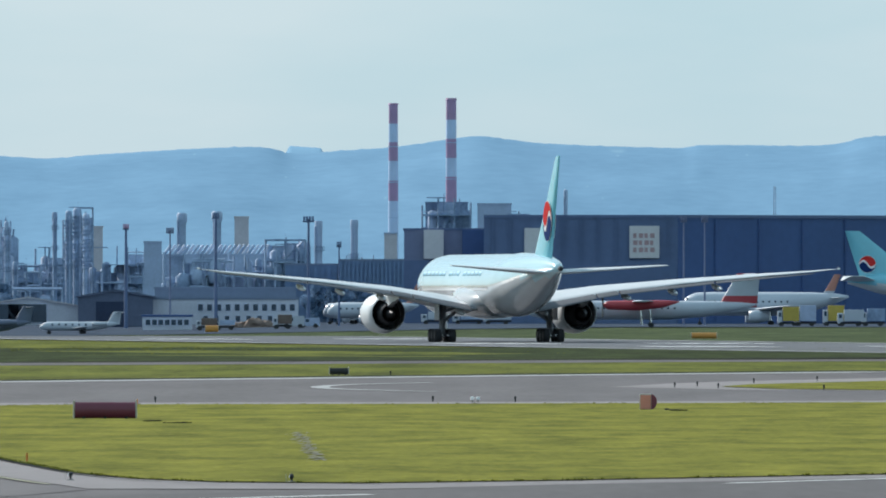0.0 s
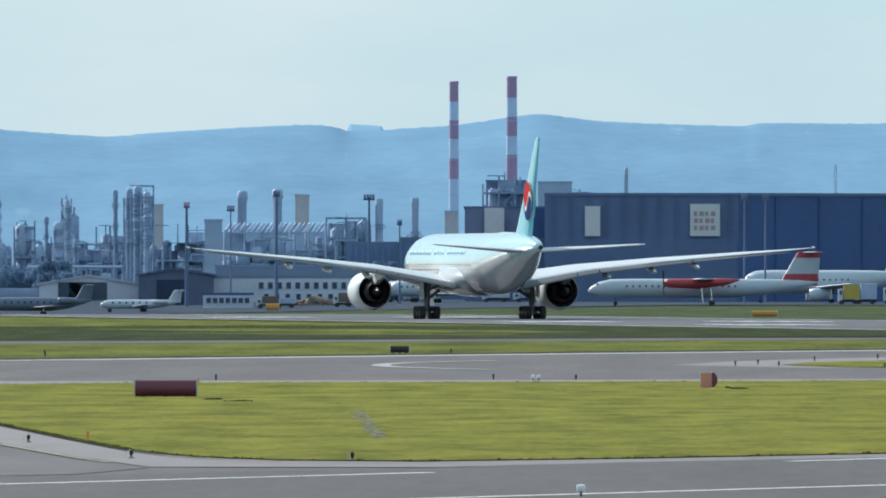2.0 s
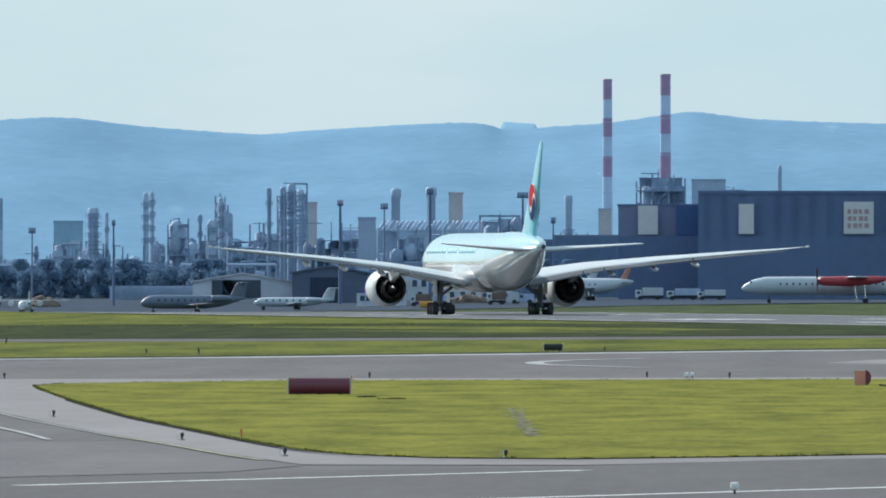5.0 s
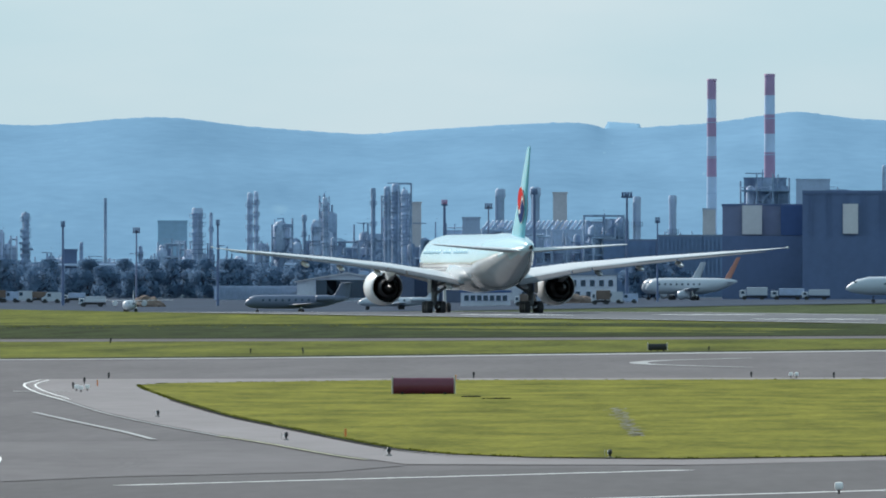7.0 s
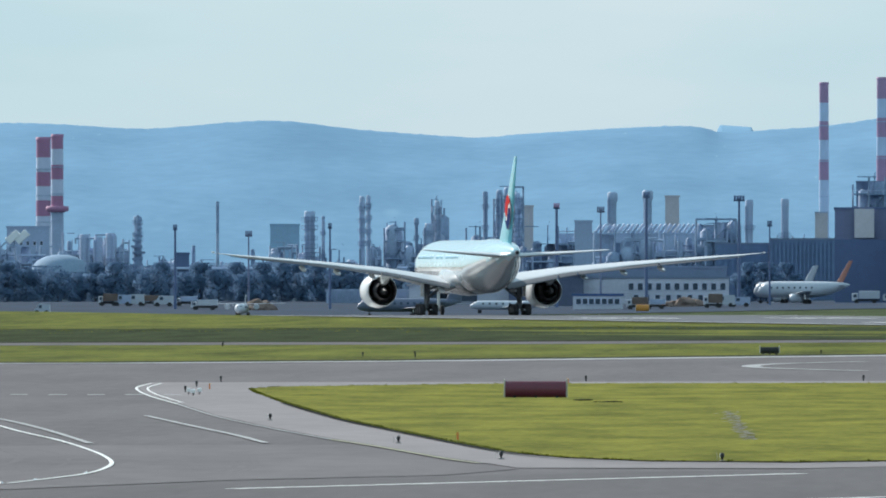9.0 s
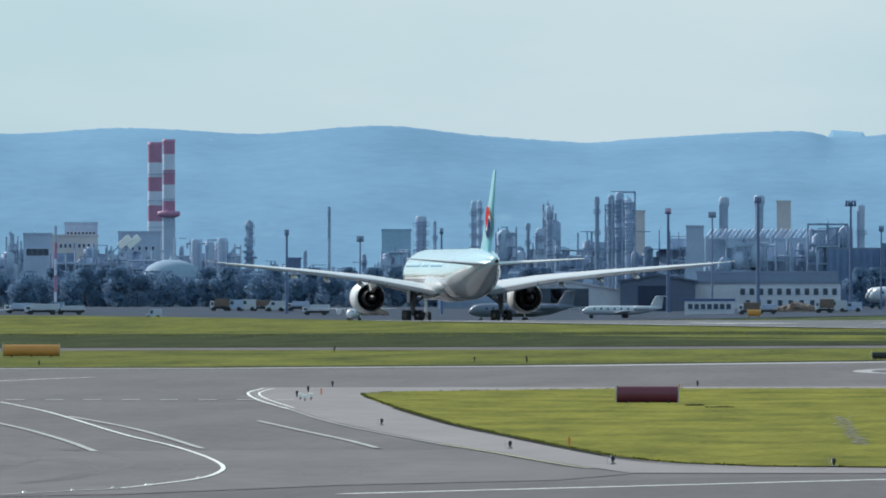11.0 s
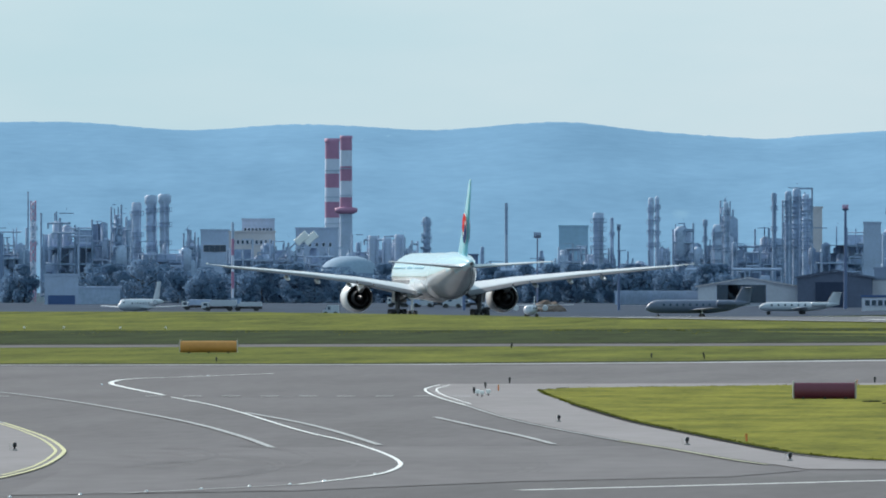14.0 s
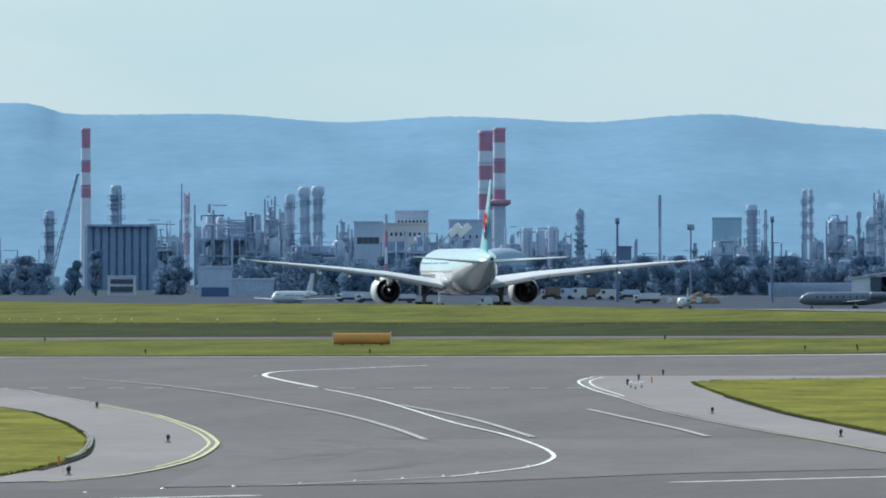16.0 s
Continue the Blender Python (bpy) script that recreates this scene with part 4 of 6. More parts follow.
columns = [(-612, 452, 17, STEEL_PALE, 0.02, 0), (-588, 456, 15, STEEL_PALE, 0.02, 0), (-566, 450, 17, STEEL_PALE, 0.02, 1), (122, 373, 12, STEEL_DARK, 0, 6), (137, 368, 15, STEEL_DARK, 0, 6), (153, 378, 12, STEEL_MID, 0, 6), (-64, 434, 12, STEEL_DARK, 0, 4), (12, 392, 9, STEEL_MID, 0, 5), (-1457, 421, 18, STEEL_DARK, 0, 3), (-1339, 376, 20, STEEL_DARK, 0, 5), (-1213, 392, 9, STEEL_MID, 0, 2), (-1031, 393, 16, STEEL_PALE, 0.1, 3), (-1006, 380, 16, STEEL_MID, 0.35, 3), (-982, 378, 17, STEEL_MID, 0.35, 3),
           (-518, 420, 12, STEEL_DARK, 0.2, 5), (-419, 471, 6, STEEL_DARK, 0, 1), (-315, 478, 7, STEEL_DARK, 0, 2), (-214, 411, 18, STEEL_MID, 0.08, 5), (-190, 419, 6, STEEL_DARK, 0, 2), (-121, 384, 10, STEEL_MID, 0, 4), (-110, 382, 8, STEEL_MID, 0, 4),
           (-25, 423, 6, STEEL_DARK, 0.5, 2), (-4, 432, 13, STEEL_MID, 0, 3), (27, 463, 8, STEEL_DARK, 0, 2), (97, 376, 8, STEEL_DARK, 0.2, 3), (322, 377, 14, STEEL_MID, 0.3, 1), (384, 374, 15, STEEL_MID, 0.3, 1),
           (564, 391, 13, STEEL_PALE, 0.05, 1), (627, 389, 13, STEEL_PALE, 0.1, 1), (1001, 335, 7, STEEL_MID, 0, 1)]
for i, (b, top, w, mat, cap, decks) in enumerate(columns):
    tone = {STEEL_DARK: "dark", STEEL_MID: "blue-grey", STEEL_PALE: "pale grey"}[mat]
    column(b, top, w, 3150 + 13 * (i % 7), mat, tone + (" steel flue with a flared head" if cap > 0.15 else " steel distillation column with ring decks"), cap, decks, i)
pipe_bridge(-502, -188, 513, 3000)
pipe_bridge(-60, 110, 512, 3050)


def spire(b, top, w, d):
    """A slender tapering process tower, bristling with decks."""
    t = put(b, d, "process_tower", "dark tapering process tower bristling with platforms", "process tower")
    H, r = high(top, d), wide(w, d) / 2
    part("core", turned([(r * 0.75, 0), (r * 0.7, H * 0.35), (r * 0.35, H * 0.75), (r * 0.15, H)], 10), STEEL_DARK, t, "dark tapered core")
    rnd = random.Random(4)
    for k in range(9):
        z, q = H * (0.3 + 0.075 * k), r * (1.1 - 0.09 * k) * rnd.uniform(0.75, 1.1)
        dx = rnd.uniform(-0.25, 0.25) * r
        part("deck", boxed(dx - q, dx + q, -q, q, z, z + 0.5), STEEL_DARK, t, "steel deck")


spire(-518, 418, 26, 3120)


def mast(b, top, w, d, label, mats=(STEEL_MID,), lattice_=False):
    t = put(b, d, "mast", label, "mast", "slender masts")
    H, r = high(top, d), wide(w, d) / 2
    n = len(mats)
    for i, m in enumerate(mats):
        z0, z1 = H * i / n, H * (i + 1) / n
        bm = bmesh.new()
        if lattice_:
            for sx in (-1, 1):
                for sy in (-1, 1):
                    rod(bm, (sx * r, sy * r, z0), (sx * r, sy * r, z1), r * 0.18, 4)
            k = max(1, int((z1 - z0) / (2.2 * r)))
            for j in range(k):
                a, c = z0 + (z1 - z0) * j / k, z0 + (z1 - z0) * (j + 1) / k
                for sy in (-1, 1):
                    rod(bm, (-r, sy * r, a), (r, sy * r, c), r * 0.13, 4)
                    rod(bm, (r, sy * r, a), (-r, sy * r, c), r * 0.13, 4)
        else:
            rod(bm, (0, 0, z0), (0, 0, z1), r, 8, r2=r * 0.92)
        part("section", bm, m, t, "mast section")
    return t


mast(-377, 394, 6, 3100, "thin steel vent mast of the refinery", (STEEL_MID, STEEL_MID, STEEL_DARK))
mast(-1214, 390, 9, 2600, "red and white lattice mast with a crossarm", (RED_BAND, WHITE_BAND, RED_BAND, WHITE_BAND, RED_BAND), lattice_=True)
mast(-861, 428, 5, 2350, "red and white banded obstacle mast", (WHITE_BAND, RED_BAND, WHITE_BAND, RED_BAND, STEEL_MID))
mast(1371, 330, 4, 2900, "thin lattice aerial behind the cargo hall", (STEEL_DARK,), lattice_=True)
mast(-1223, 374, 3, 3200, "thin steel aerial above the refinery", (STEEL_DARK,))


def lamp_pole(b, top, w, d, head, mat, label, kind=0):
    t = put(b, d, "apron_light_pole", label, "light pole", "apron light poles")
    H, r = high(top, d), wide(w, d) / 2
    bm = bmesh.new()
    rod(bm, (0, 0, 0), (0, 0, H), r, 8, r2=r * 0.6)
    part("pole", bm, mat, t, "tapered steel pole")
    hw = wide(head, d) / 2
    bm = boxed(-hw, hw, -0.15, 0.15, H - 0.5, H - 0.25)
    part("crossarm", bm, mat, t, "short crossarm")
    for i in range(4):
        x = -hw + 2 * hw * (i + 0.5) / 4
        part("floodlight", boxed(x - hw * 0.2, x + hw * 0.2, -0.4, 0.2, H - 0.25, H + 0.4, bevel=0.05), RED_BAND if kind == 1 else mat, t, "floodlight housing")


for b, top, w, head, kind, mat in ((223, 396, 7, 11, 1, SLATE), (301, 403, 4, 14, 0, SLATE_LIGHT), (382, 378, 7, 12, 0, SLATE), (546, 386, 6, 20, 0, SLATE), (600, 431, 4, 9, 0, SLATE), (-452, 431, 6, 8, 0, SLATE), (-322, 442, 4, 13, 0, SLATE_LIGHT), (-178, 428, 5, 7, 0, SLATE), (1210, 388, 4, 12, 0, SLATE_LIGHT), (1247, 388, 4, 12, 0, SLATE_LIGHT)):
    lamp_pole(b, top, w, 2210, head, mat, "tall apron floodlight pole" + (" with red lamp heads" if kind else " of dark steel"), kind)


# ---- buildings ----
def hall(b0, b1, top, d, depth, wall, label, name="industrial_building", roof=ROOF_GREY, gable=0.0, ribs=0, windows=(), category="building", turn=0.0, doors=()):
    """A walled hall: windows are rows of (count, first, last, sill, head, width); first and last from 0 to 1 along the front."""
    b = (b0 + b1) / 2
    t = put(b, d, name, label, category)
    if turn:
        t.rotation_euler.z += radians(turn)
    W, H = wide(b1 - b0, d), high(top, d)
    eave = H - gable
    bm = bmesh.new()
    box(bm, -W / 2, W / 2, 0, depth, 0, eave)
    if gable:
        loops = [[(-W / 2, y, eave), (W / 2, y, eave), (W / 2, y, eave + 0.01), (0, y, H), (-W / 2, y, eave + 0.01)] for y in (0.0, depth)]
        rings(bm, loops, shade=False)
        bmesh.ops.recalc_face_normals(bm, faces=bm.faces[:])
    part("wall", bm, wall, t, "outer wall")
    rf = bmesh.new()
    if gable:
        for s in (-1, 1):
            loops = [[(s * (W / 2 + 0.4), y, eave - 0.05), (0, y, H + 0.05), (0, y, H + 0.3), (s * (W / 2 + 0.4), y, eave + 0.2)] for y in (-0.4, depth + 0.4)]
            rings(rf, loops, shade=False)
        bmesh.ops.recalc_face_normals(rf, faces=rf.faces[:])
    else:
        box(rf, -W / 2 - 0.15, W / 2 + 0.15, -0.15, depth + 0.15, eave, eave + 0.35)
    part("roof", rf, roof, t, "sheet roof")
    for i in range(ribs):
        x = -W / 2 + W * (i + 0.5) / ribs
        part("wall_rib", boxed(x - W / ribs * 0.2, x + W / ribs * 0.2, -0.35, 0.0, 0, eave - 0.3), wall, t)
    for n, f0, f1, z0, z1, w in windows:
        for i in range(n):
            x = -W / 2 + W * (f0 + (f1 - f0) * (i + 0.5) / n)
            win = part("window", boxed(x - w / 2 - 0.1, x + w / 2 + 0.1, -0.08, 0.05, z0 - 0.1, z1 + 0.1), WHITE_BAND, t, "window with a pale frame")
            part("pane", boxed(x - w / 2, x + w / 2, -0.11, -0.07, z0, z1), WINDOW, win, "dark pane")
    for f0, f1, z1, mat in doors:
        part("door", boxed(-W / 2 + W * f0, -W / 2 + W * f1, -0.12, 0.05, 0.05, z1), mat, t, "large door")
    return t


for b0, b1, e, d in hall_body:
    hall(b0, b1, e, d, 9, STEEL_DARK, "dark clad boiler house inside its steel frame", "boiler_house", roof=STEEL_DARK, ribs=5)
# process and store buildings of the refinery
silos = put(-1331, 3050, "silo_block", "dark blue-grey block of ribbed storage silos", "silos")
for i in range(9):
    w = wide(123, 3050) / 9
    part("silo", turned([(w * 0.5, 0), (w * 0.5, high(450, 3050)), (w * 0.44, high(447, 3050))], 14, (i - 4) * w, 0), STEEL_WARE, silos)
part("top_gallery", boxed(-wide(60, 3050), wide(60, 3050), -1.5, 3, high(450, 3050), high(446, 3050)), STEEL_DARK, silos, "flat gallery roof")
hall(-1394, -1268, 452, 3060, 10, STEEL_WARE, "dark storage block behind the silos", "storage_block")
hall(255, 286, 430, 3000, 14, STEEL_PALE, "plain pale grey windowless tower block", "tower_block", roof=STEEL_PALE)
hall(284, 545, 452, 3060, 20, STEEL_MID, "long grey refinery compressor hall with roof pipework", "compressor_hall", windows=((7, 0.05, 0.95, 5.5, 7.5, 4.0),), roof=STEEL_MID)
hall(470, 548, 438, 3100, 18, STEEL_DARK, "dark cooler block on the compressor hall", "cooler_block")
hall(415, 440, 386, 3150, 8, CREAM, "hazed cream boiler house tower", "boiler_tower", roof=CREAM)
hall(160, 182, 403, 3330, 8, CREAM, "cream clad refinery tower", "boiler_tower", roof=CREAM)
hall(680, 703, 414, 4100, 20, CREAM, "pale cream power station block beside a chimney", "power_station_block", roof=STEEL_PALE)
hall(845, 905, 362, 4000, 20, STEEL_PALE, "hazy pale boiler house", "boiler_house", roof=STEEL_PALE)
# strongest haze tint, painted as the cladding's own colour
HAZY = material("haze_painted_pale_cladding", (0.33, 0.49, 0.66), 0.9, vary=0.1, scale=0.1, spec=0.1)
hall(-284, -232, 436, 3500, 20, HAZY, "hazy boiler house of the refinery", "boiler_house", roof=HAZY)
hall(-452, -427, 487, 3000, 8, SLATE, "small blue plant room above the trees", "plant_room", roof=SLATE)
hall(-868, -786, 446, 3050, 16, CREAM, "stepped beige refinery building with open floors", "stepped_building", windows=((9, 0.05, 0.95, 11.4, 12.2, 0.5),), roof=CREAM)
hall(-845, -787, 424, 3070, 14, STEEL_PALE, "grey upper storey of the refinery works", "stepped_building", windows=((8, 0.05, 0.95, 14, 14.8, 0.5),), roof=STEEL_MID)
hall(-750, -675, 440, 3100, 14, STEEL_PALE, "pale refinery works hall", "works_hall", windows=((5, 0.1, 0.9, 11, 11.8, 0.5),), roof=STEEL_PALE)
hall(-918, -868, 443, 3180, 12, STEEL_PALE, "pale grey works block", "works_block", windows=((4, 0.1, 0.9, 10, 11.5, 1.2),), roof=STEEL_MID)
for k in range(2):
    p = far(-748 + 16 * k, 3020)
    chute = thing("conveyor_chute", pose(p.x, p.y, high(463, 3020), 0, 48, 0), "white sheet-metal conveyor chute catching the sun", "conveyor", "conveyor chutes")
    part("casing", boxed(-0.6, 0.9, -1, 1, -0.2, 2.8, bevel=0.1), LOGO_WHITE, chute, "white casing")
    part("leg", boxed(-0.15, 0.15, -0.3, 0.3, -6, 0), STEEL_MID, chute)
tank = put(-655, 3000, "dome_tank", "pale round storage tank with a domed roof", "storage tank")
tr = wide(103, 3000) / 2
TANK_GREY = material("grey_tank_paint", (0.25, 0.34, 0.45), 0.8, vary=0.12, scale=0.2, spec=0.1)
part("shell", turned([(tr, 0), (tr, high(520, 3000))], 32), TANK_GREY, tank, "pale tank shell")
part("dome", turned([(tr * 1.02, high(520, 3000)), (tr * 0.96, high(509, 3000)), (tr * 0.8, high(499, 3000)), (tr * 0.55, high(492, 3000)), (tr * 0.28, high(488.5, 3000)), (0.05, high(487.5, 3000))], 32), TANK_GREY, tank, "domed roof")
part("vent", turned([(0.5, high(489, 3000)), (0.5, high(484, 3000)), (0.2, high(483, 3000))], 10), STEEL_MID, tank, "roof vent")
# roof pipes of the compressor hall
for i in range(22):
    b = 290 + i * 8.2
    p = far(b, 3062)
    t = thing("roof_duct", pose(p.x, p.y, high(452, 3062), 0, 35, 0), "slanted pale duct on the hall roof", "duct", "roof ducts")
    bm = bmesh.new()
    rod(bm, (0, 0, 0), (0, 0, 2.6), 0.3, 8)
    part("duct", bm, WHITE_BAND if i % 2 else STEEL_MID, t)
process_unit(470, 540, 424, 3035, 31, STEEL_DARK, "row of dark fin-fan coolers on a steel rack", ragged=0.05)
process_unit(290, 470, 446, 3040, 32, STEEL_MID, "grey pipe rack along the compressor hall", ragged=0.1, deep=6)

# cargo halls of the airport
hall(715, 857, 408, 2350, 40, SLATE_LIGHT, "grey cargo hall with a navy end and a white panel", "cargo_hall", ribs=0, roof=SLATE)
for b0, b1, e0, e1, mat, lab in ((818, 857, 407, 460, NAVY, "navy wall panel"), (750, 785, 407, 458, PANEL, "white sign panel"), (715, 857, 461, 578, SLATE, "darker lower wall")):
    t = put((b0 + b1) / 2, 2349, "wall_panel", lab + " on the grey cargo hall", "wall panel", "cargo hall panels")
    w = wide(b1 - b0, 2349) / 2
    part("panel", boxed(-w, w, -0.25, 0.05, high(e1, 2349), high(e0, 2349)), mat, t)
main = put(1028, 2330, "cargo_hall", "very large slate-blue windowless cargo hall", "cargo hall")
w0 = wide(1200 - 857, 2330)
bm = bmesh.new()
Hm = high(386, 2330)
foot = [(-w0 / 2, 0), (w0 / 2, 0), (w0 / 2 + 60, 38), (w0 / 2 + 60, 120), (-w0 / 2, 120)]
rings(bm, [[(x, y, z) for x, y in foot] for z in (0, Hm)], shade=False)
bmesh.ops.recalc_face_normals(bm, faces=bm.faces[:])
# the end wall turned from the sun gets its shade as darker navy
for f in bm.faces:
    if f.normal.x > 0.3 and f.normal.y < -0.3:
        f.material_index = 1
part("wall", bm, [SLATE, NAVY], main, "slate front and end wall darkened to navy")
bm = bmesh.new()
rings(bm, [[(x * 1.003, y - 0.2, z) for x, y in foot] for z in (Hm, Hm + 0.5)], shade=False)
bmesh.ops.recalc_face_normals(bm, faces=bm.faces[:])
part("roof", bm, SLATE, main, "flat roof edge")
part("lower_wall", boxed(-w0 / 2, w0 / 2 * 0.98, -0.3, 0.0, 0, high(462, 2330)), SLATE, main, "recessed lower wall band")
for i in range(11):
    x = -w0 / 2 + w0 * (i + 0.5) / 11
    part("wall_joint", boxed(x - 0.12, x + 0.12, -0.36, 0.0, 0.5, Hm - 0.2), SLATE, main, "upright cladding joint")
for i in range(8):
    part("end_joint", boxed(w0 / 2 + 6 + i * 7, w0 / 2 + 6.25 + i * 7, 3.6 + i * 4.43, 4.4 + i * 4.43, 0.5, Hm - 0.2), NAVY, main, "upright cladding joint")
for b0, b1, e0, e1, red in ((928, 955, 404, 457, 0), (1114, 1167, 400, 457, 1)):
    t = put((b0 + b1) / 2, 2329.8, "sign_panel", "faded red and white square sign panel on the cargo hall" if red else "white sign panel on the cargo hall", "sign", "cargo hall signs")
    w, z0, z1 = wide(b1 - b0, 2328) / 2, high(e1, 2328), high(e0, 2328)
    pn = part("panel", boxed(-w, w, -0.45, 0.15, z0, z1, bevel=0.04), PANEL, t, "white panel")
    if red:
        for k in range(3):
            zz = z1 - (z1 - z0) * (0.3 + 0.22 * k)
            for j in range(4):
                x = -w * 0.75 + w * 1.5 * j / 4
                part("lettering_bar", boxed(x, x + w * (0.3 if (j + k) % 2 else 0.22), -0.5, -0.43, zz - 0.4, zz + 0.35), PANEL_RED, pn, "faded red bar")
hall(600, 716, 462, 2600, 30, STEEL_WARE, "long low navy warehouse behind the apron", "warehouse", ribs=16)
hall(505, 600, 470, 2620, 30, STEEL_WARE, "low dark ribbed warehouse by the trees", "warehouse", ribs=8)

HANGAR_GREY = material("dark_grey_hangar_cladding", (0.1, 0.125, 0.2), 0.7, vary=0.15, scale=0.2)
# the dimness of the open doorway, painted on a flat panel
HANGAR_DARK = material("painted_doorway_shade", (0.03, 0.045, 0.09), 0.9, vary=0.2, scale=0.3)
# hangars beside the apron
hall(-38, 139, 527, 2260, 40, WHITEWASH, "white hangar with a cream shallow roof", "hangar", roof=CREAM, gable=1.3, windows=((3, 0.27, 0.6, 0.6, 3.4, 4.2),), category="hangar")
hall(138, 271, 512, 2230, 40, HANGAR_GREY, "dark grey hangar with a gable roof and open door", "hangar", roof=HANGAR_GREY, gable=1.0, doors=((0.24, 0.66, 4.0, HANGAR_DARK),), category="hangar")
hall(269, 528, 530, 2270, 16, WHITEWASH, "long white office building with a row of windows", "office_building", roof=ROOF_GREY, windows=((11, 0.3, 0.99, 2.3, 3.3, 0.75), (9, 0.33, 0.99, 0.6, 1.5, 0.7)))
hall(274, 524, 512, 2280, 12, ROOF_GREY, "grey sheet-metal mansard above the office", "office_roof", roof=ROOF_GREY)
hall(252, 340, 553, 2180, 6, WHITEWASH, "low pale apron cabin with windows", "apron_cabin", roof=NAVY, windows=((7, 0.05, 0.95, 0.9, 1.7, 0.7),))
hall(-185, -38, 553, 2290, 2, STEEL_MID, "blue-grey corrugated blast fence", "blast_fence", roof=STEEL_MID, ribs=24)
hall(-1194, -1134, 523, 2300, 6, STEEL_PALE, "raised pale board-walled building", "apron_building", roof=STEEL_PALE, doors=((0.1, 0.9, 1.6, NAVY),))
hall(-1134, -1060, 545, 2320, 10, STEEL_MID, "low grey apron store", "apron_store", roof=STEEL_PALE)
hall(-1354, -1304, 540, 2450, 10, WHITEWASH, "small white works office with a flat roof", "works_office", windows=((5, 0.1, 0.9, 0.6, 1.6, 0.8), (5, 0.1, 0.9, 2.0, 2.8, 0.8)), roof=STEEL_PALE)
hall(-1620, -1450, 518, 2500, 20, STEEL_MID, "low hall with a pale shallow roof", "works_hall", roof=CREAM, gable=0.9)
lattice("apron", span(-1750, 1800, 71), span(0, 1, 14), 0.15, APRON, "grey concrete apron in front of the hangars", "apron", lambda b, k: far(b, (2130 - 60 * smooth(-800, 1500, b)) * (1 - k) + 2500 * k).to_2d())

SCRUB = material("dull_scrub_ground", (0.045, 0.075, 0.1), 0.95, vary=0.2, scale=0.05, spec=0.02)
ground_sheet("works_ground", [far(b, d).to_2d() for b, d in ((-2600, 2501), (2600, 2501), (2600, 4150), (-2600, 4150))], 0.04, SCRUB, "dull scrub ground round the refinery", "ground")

# construction crane
crane = put(-1456, 3000, "mobile_crane", "mobile crane with a long raised lattice boom", "crane")
bm = bmesh.new()
z1, x1 = high(357, 3000), wide(49, 3000)
for s in (-0.35, 0.35):
    rod(bm, (s, -0.4, 2), (x1 + s * 0.4, 0, z1), 0.14, 4)
    rod(bm, (s, 0.4, 2), (x1 + s * 0.4, 0, z1), 0.14, 4)
for k in range(14):
    a, c = k / 14, (k + 1) / 14
    rod(bm, (x1 * a - 0.35, 0, 2 + (z1 - 2) * a), (x1 * c + 0.35, 0, 2 + (z1 - 2) * c), 0.09, 4)
part("boom", bm, STEEL_DARK, crane, "lattice boom")
part("cab", boxed(-2, 2, -1.4, 1.4, 0.6, 3, bevel=0.2), STEEL_MID, crane, "crane cab")
part("chassis", boxed(-4, 4, -1.3, 1.3, 0, 0.9, bevel=0.1), STEEL_DARK, crane, "wheeled chassis")
# ---- trees ----
def tree_mesh(seed, H, W, shape):
    """Trunk and limbs, and a crown of many small leaf sprays."""
    rnd = random.Random(seed)
    wood = bmesh.new()
    rod(wood, (0, 0, 0), (0, 0, H * 0.55), H * 0.03, 6, r2=H * 0.015)
    tips = []
    for k in range(9):
        a, z = rnd.uniform(0, 6.28), H * rnd.uniform(0.2, 0.55)
        e = (math.cos(a) * W * 0.35, math.sin(a) * W * 0.35, z + H * rnd.uniform(0.1, 0.3))
        rod(wood, (0, 0, z), e, H * 0.012, 5, r2=H * 0.004)
        tips.append(e)
    crown = bmesh.new()
    lumps, normals = [], []
    for k in range(22 if shape == "round" else 14):
        z = rnd.uniform(0.1, 0.92)
        spread = math.sin(math.pi * min(1, max(0.25, z))) ** 0.6 if shape == "round" else 0.5
        a, q = rnd.uniform(0, 6.28), rnd.uniform(0.1, 0.42) * W * spread
        lumps.append((math.cos(a) * q, math.sin(a) * q, z * H, W * rnd.uniform(0.13, 0.24)))
    for x, y, z, r in lumps:
        for k in range(130):
            v = Vector((rnd.gauss(0, 1), rnd.gauss(0, 1), rnd.gauss(0, 1))).normalized() * r * rnd.uniform(0.8, 1.06)
            c = Vector((x, y, z)) + v
            c.z = min(H, max(H * 0.02, c.z))
            s = rnd.uniform(0.13, 0.26)
            out = (v.normalized() + Vector((rnd.gauss(0, 0.25), rnd.gauss(0, 0.25), rnd.gauss(0, 0.25)))).normalized()
            n1 = out.cross(Vector((rnd.gauss(0, 1), rnd.gauss(0, 1), rnd.gauss(0, 1)))).normalized() * s
            n2 = out.cross(n1).normalized() * s * 0.7
            crown.faces.new([crown.verts.new(c + o) for o in (n1, n2, -n1, -n2)]).smooth = True
            lean = (v.normalized() * 0.5 + Vector((x, y, 0)) * (1.6 / W) + Vector((0, 0, 0.25))).normalized()
            normals += [lean] * 4
    return wood, crown, normals


def tree(seed, H, W, label, shape="round"):
    t = thing("tree", place(0, -3000 - seed * 20), label, "tree", "trees behind the apron")
    wood, crown, normals = tree_mesh(seed, H, W, shape)
    part("trunk", wood, BARK, t, "grey trunk and limbs")
    leaves = part("crown", crown, LEAF, t, "dense green foliage tinted blue by haze")
    leaves.data.normals_split_custom_set_from_vertices(normals)
    return t


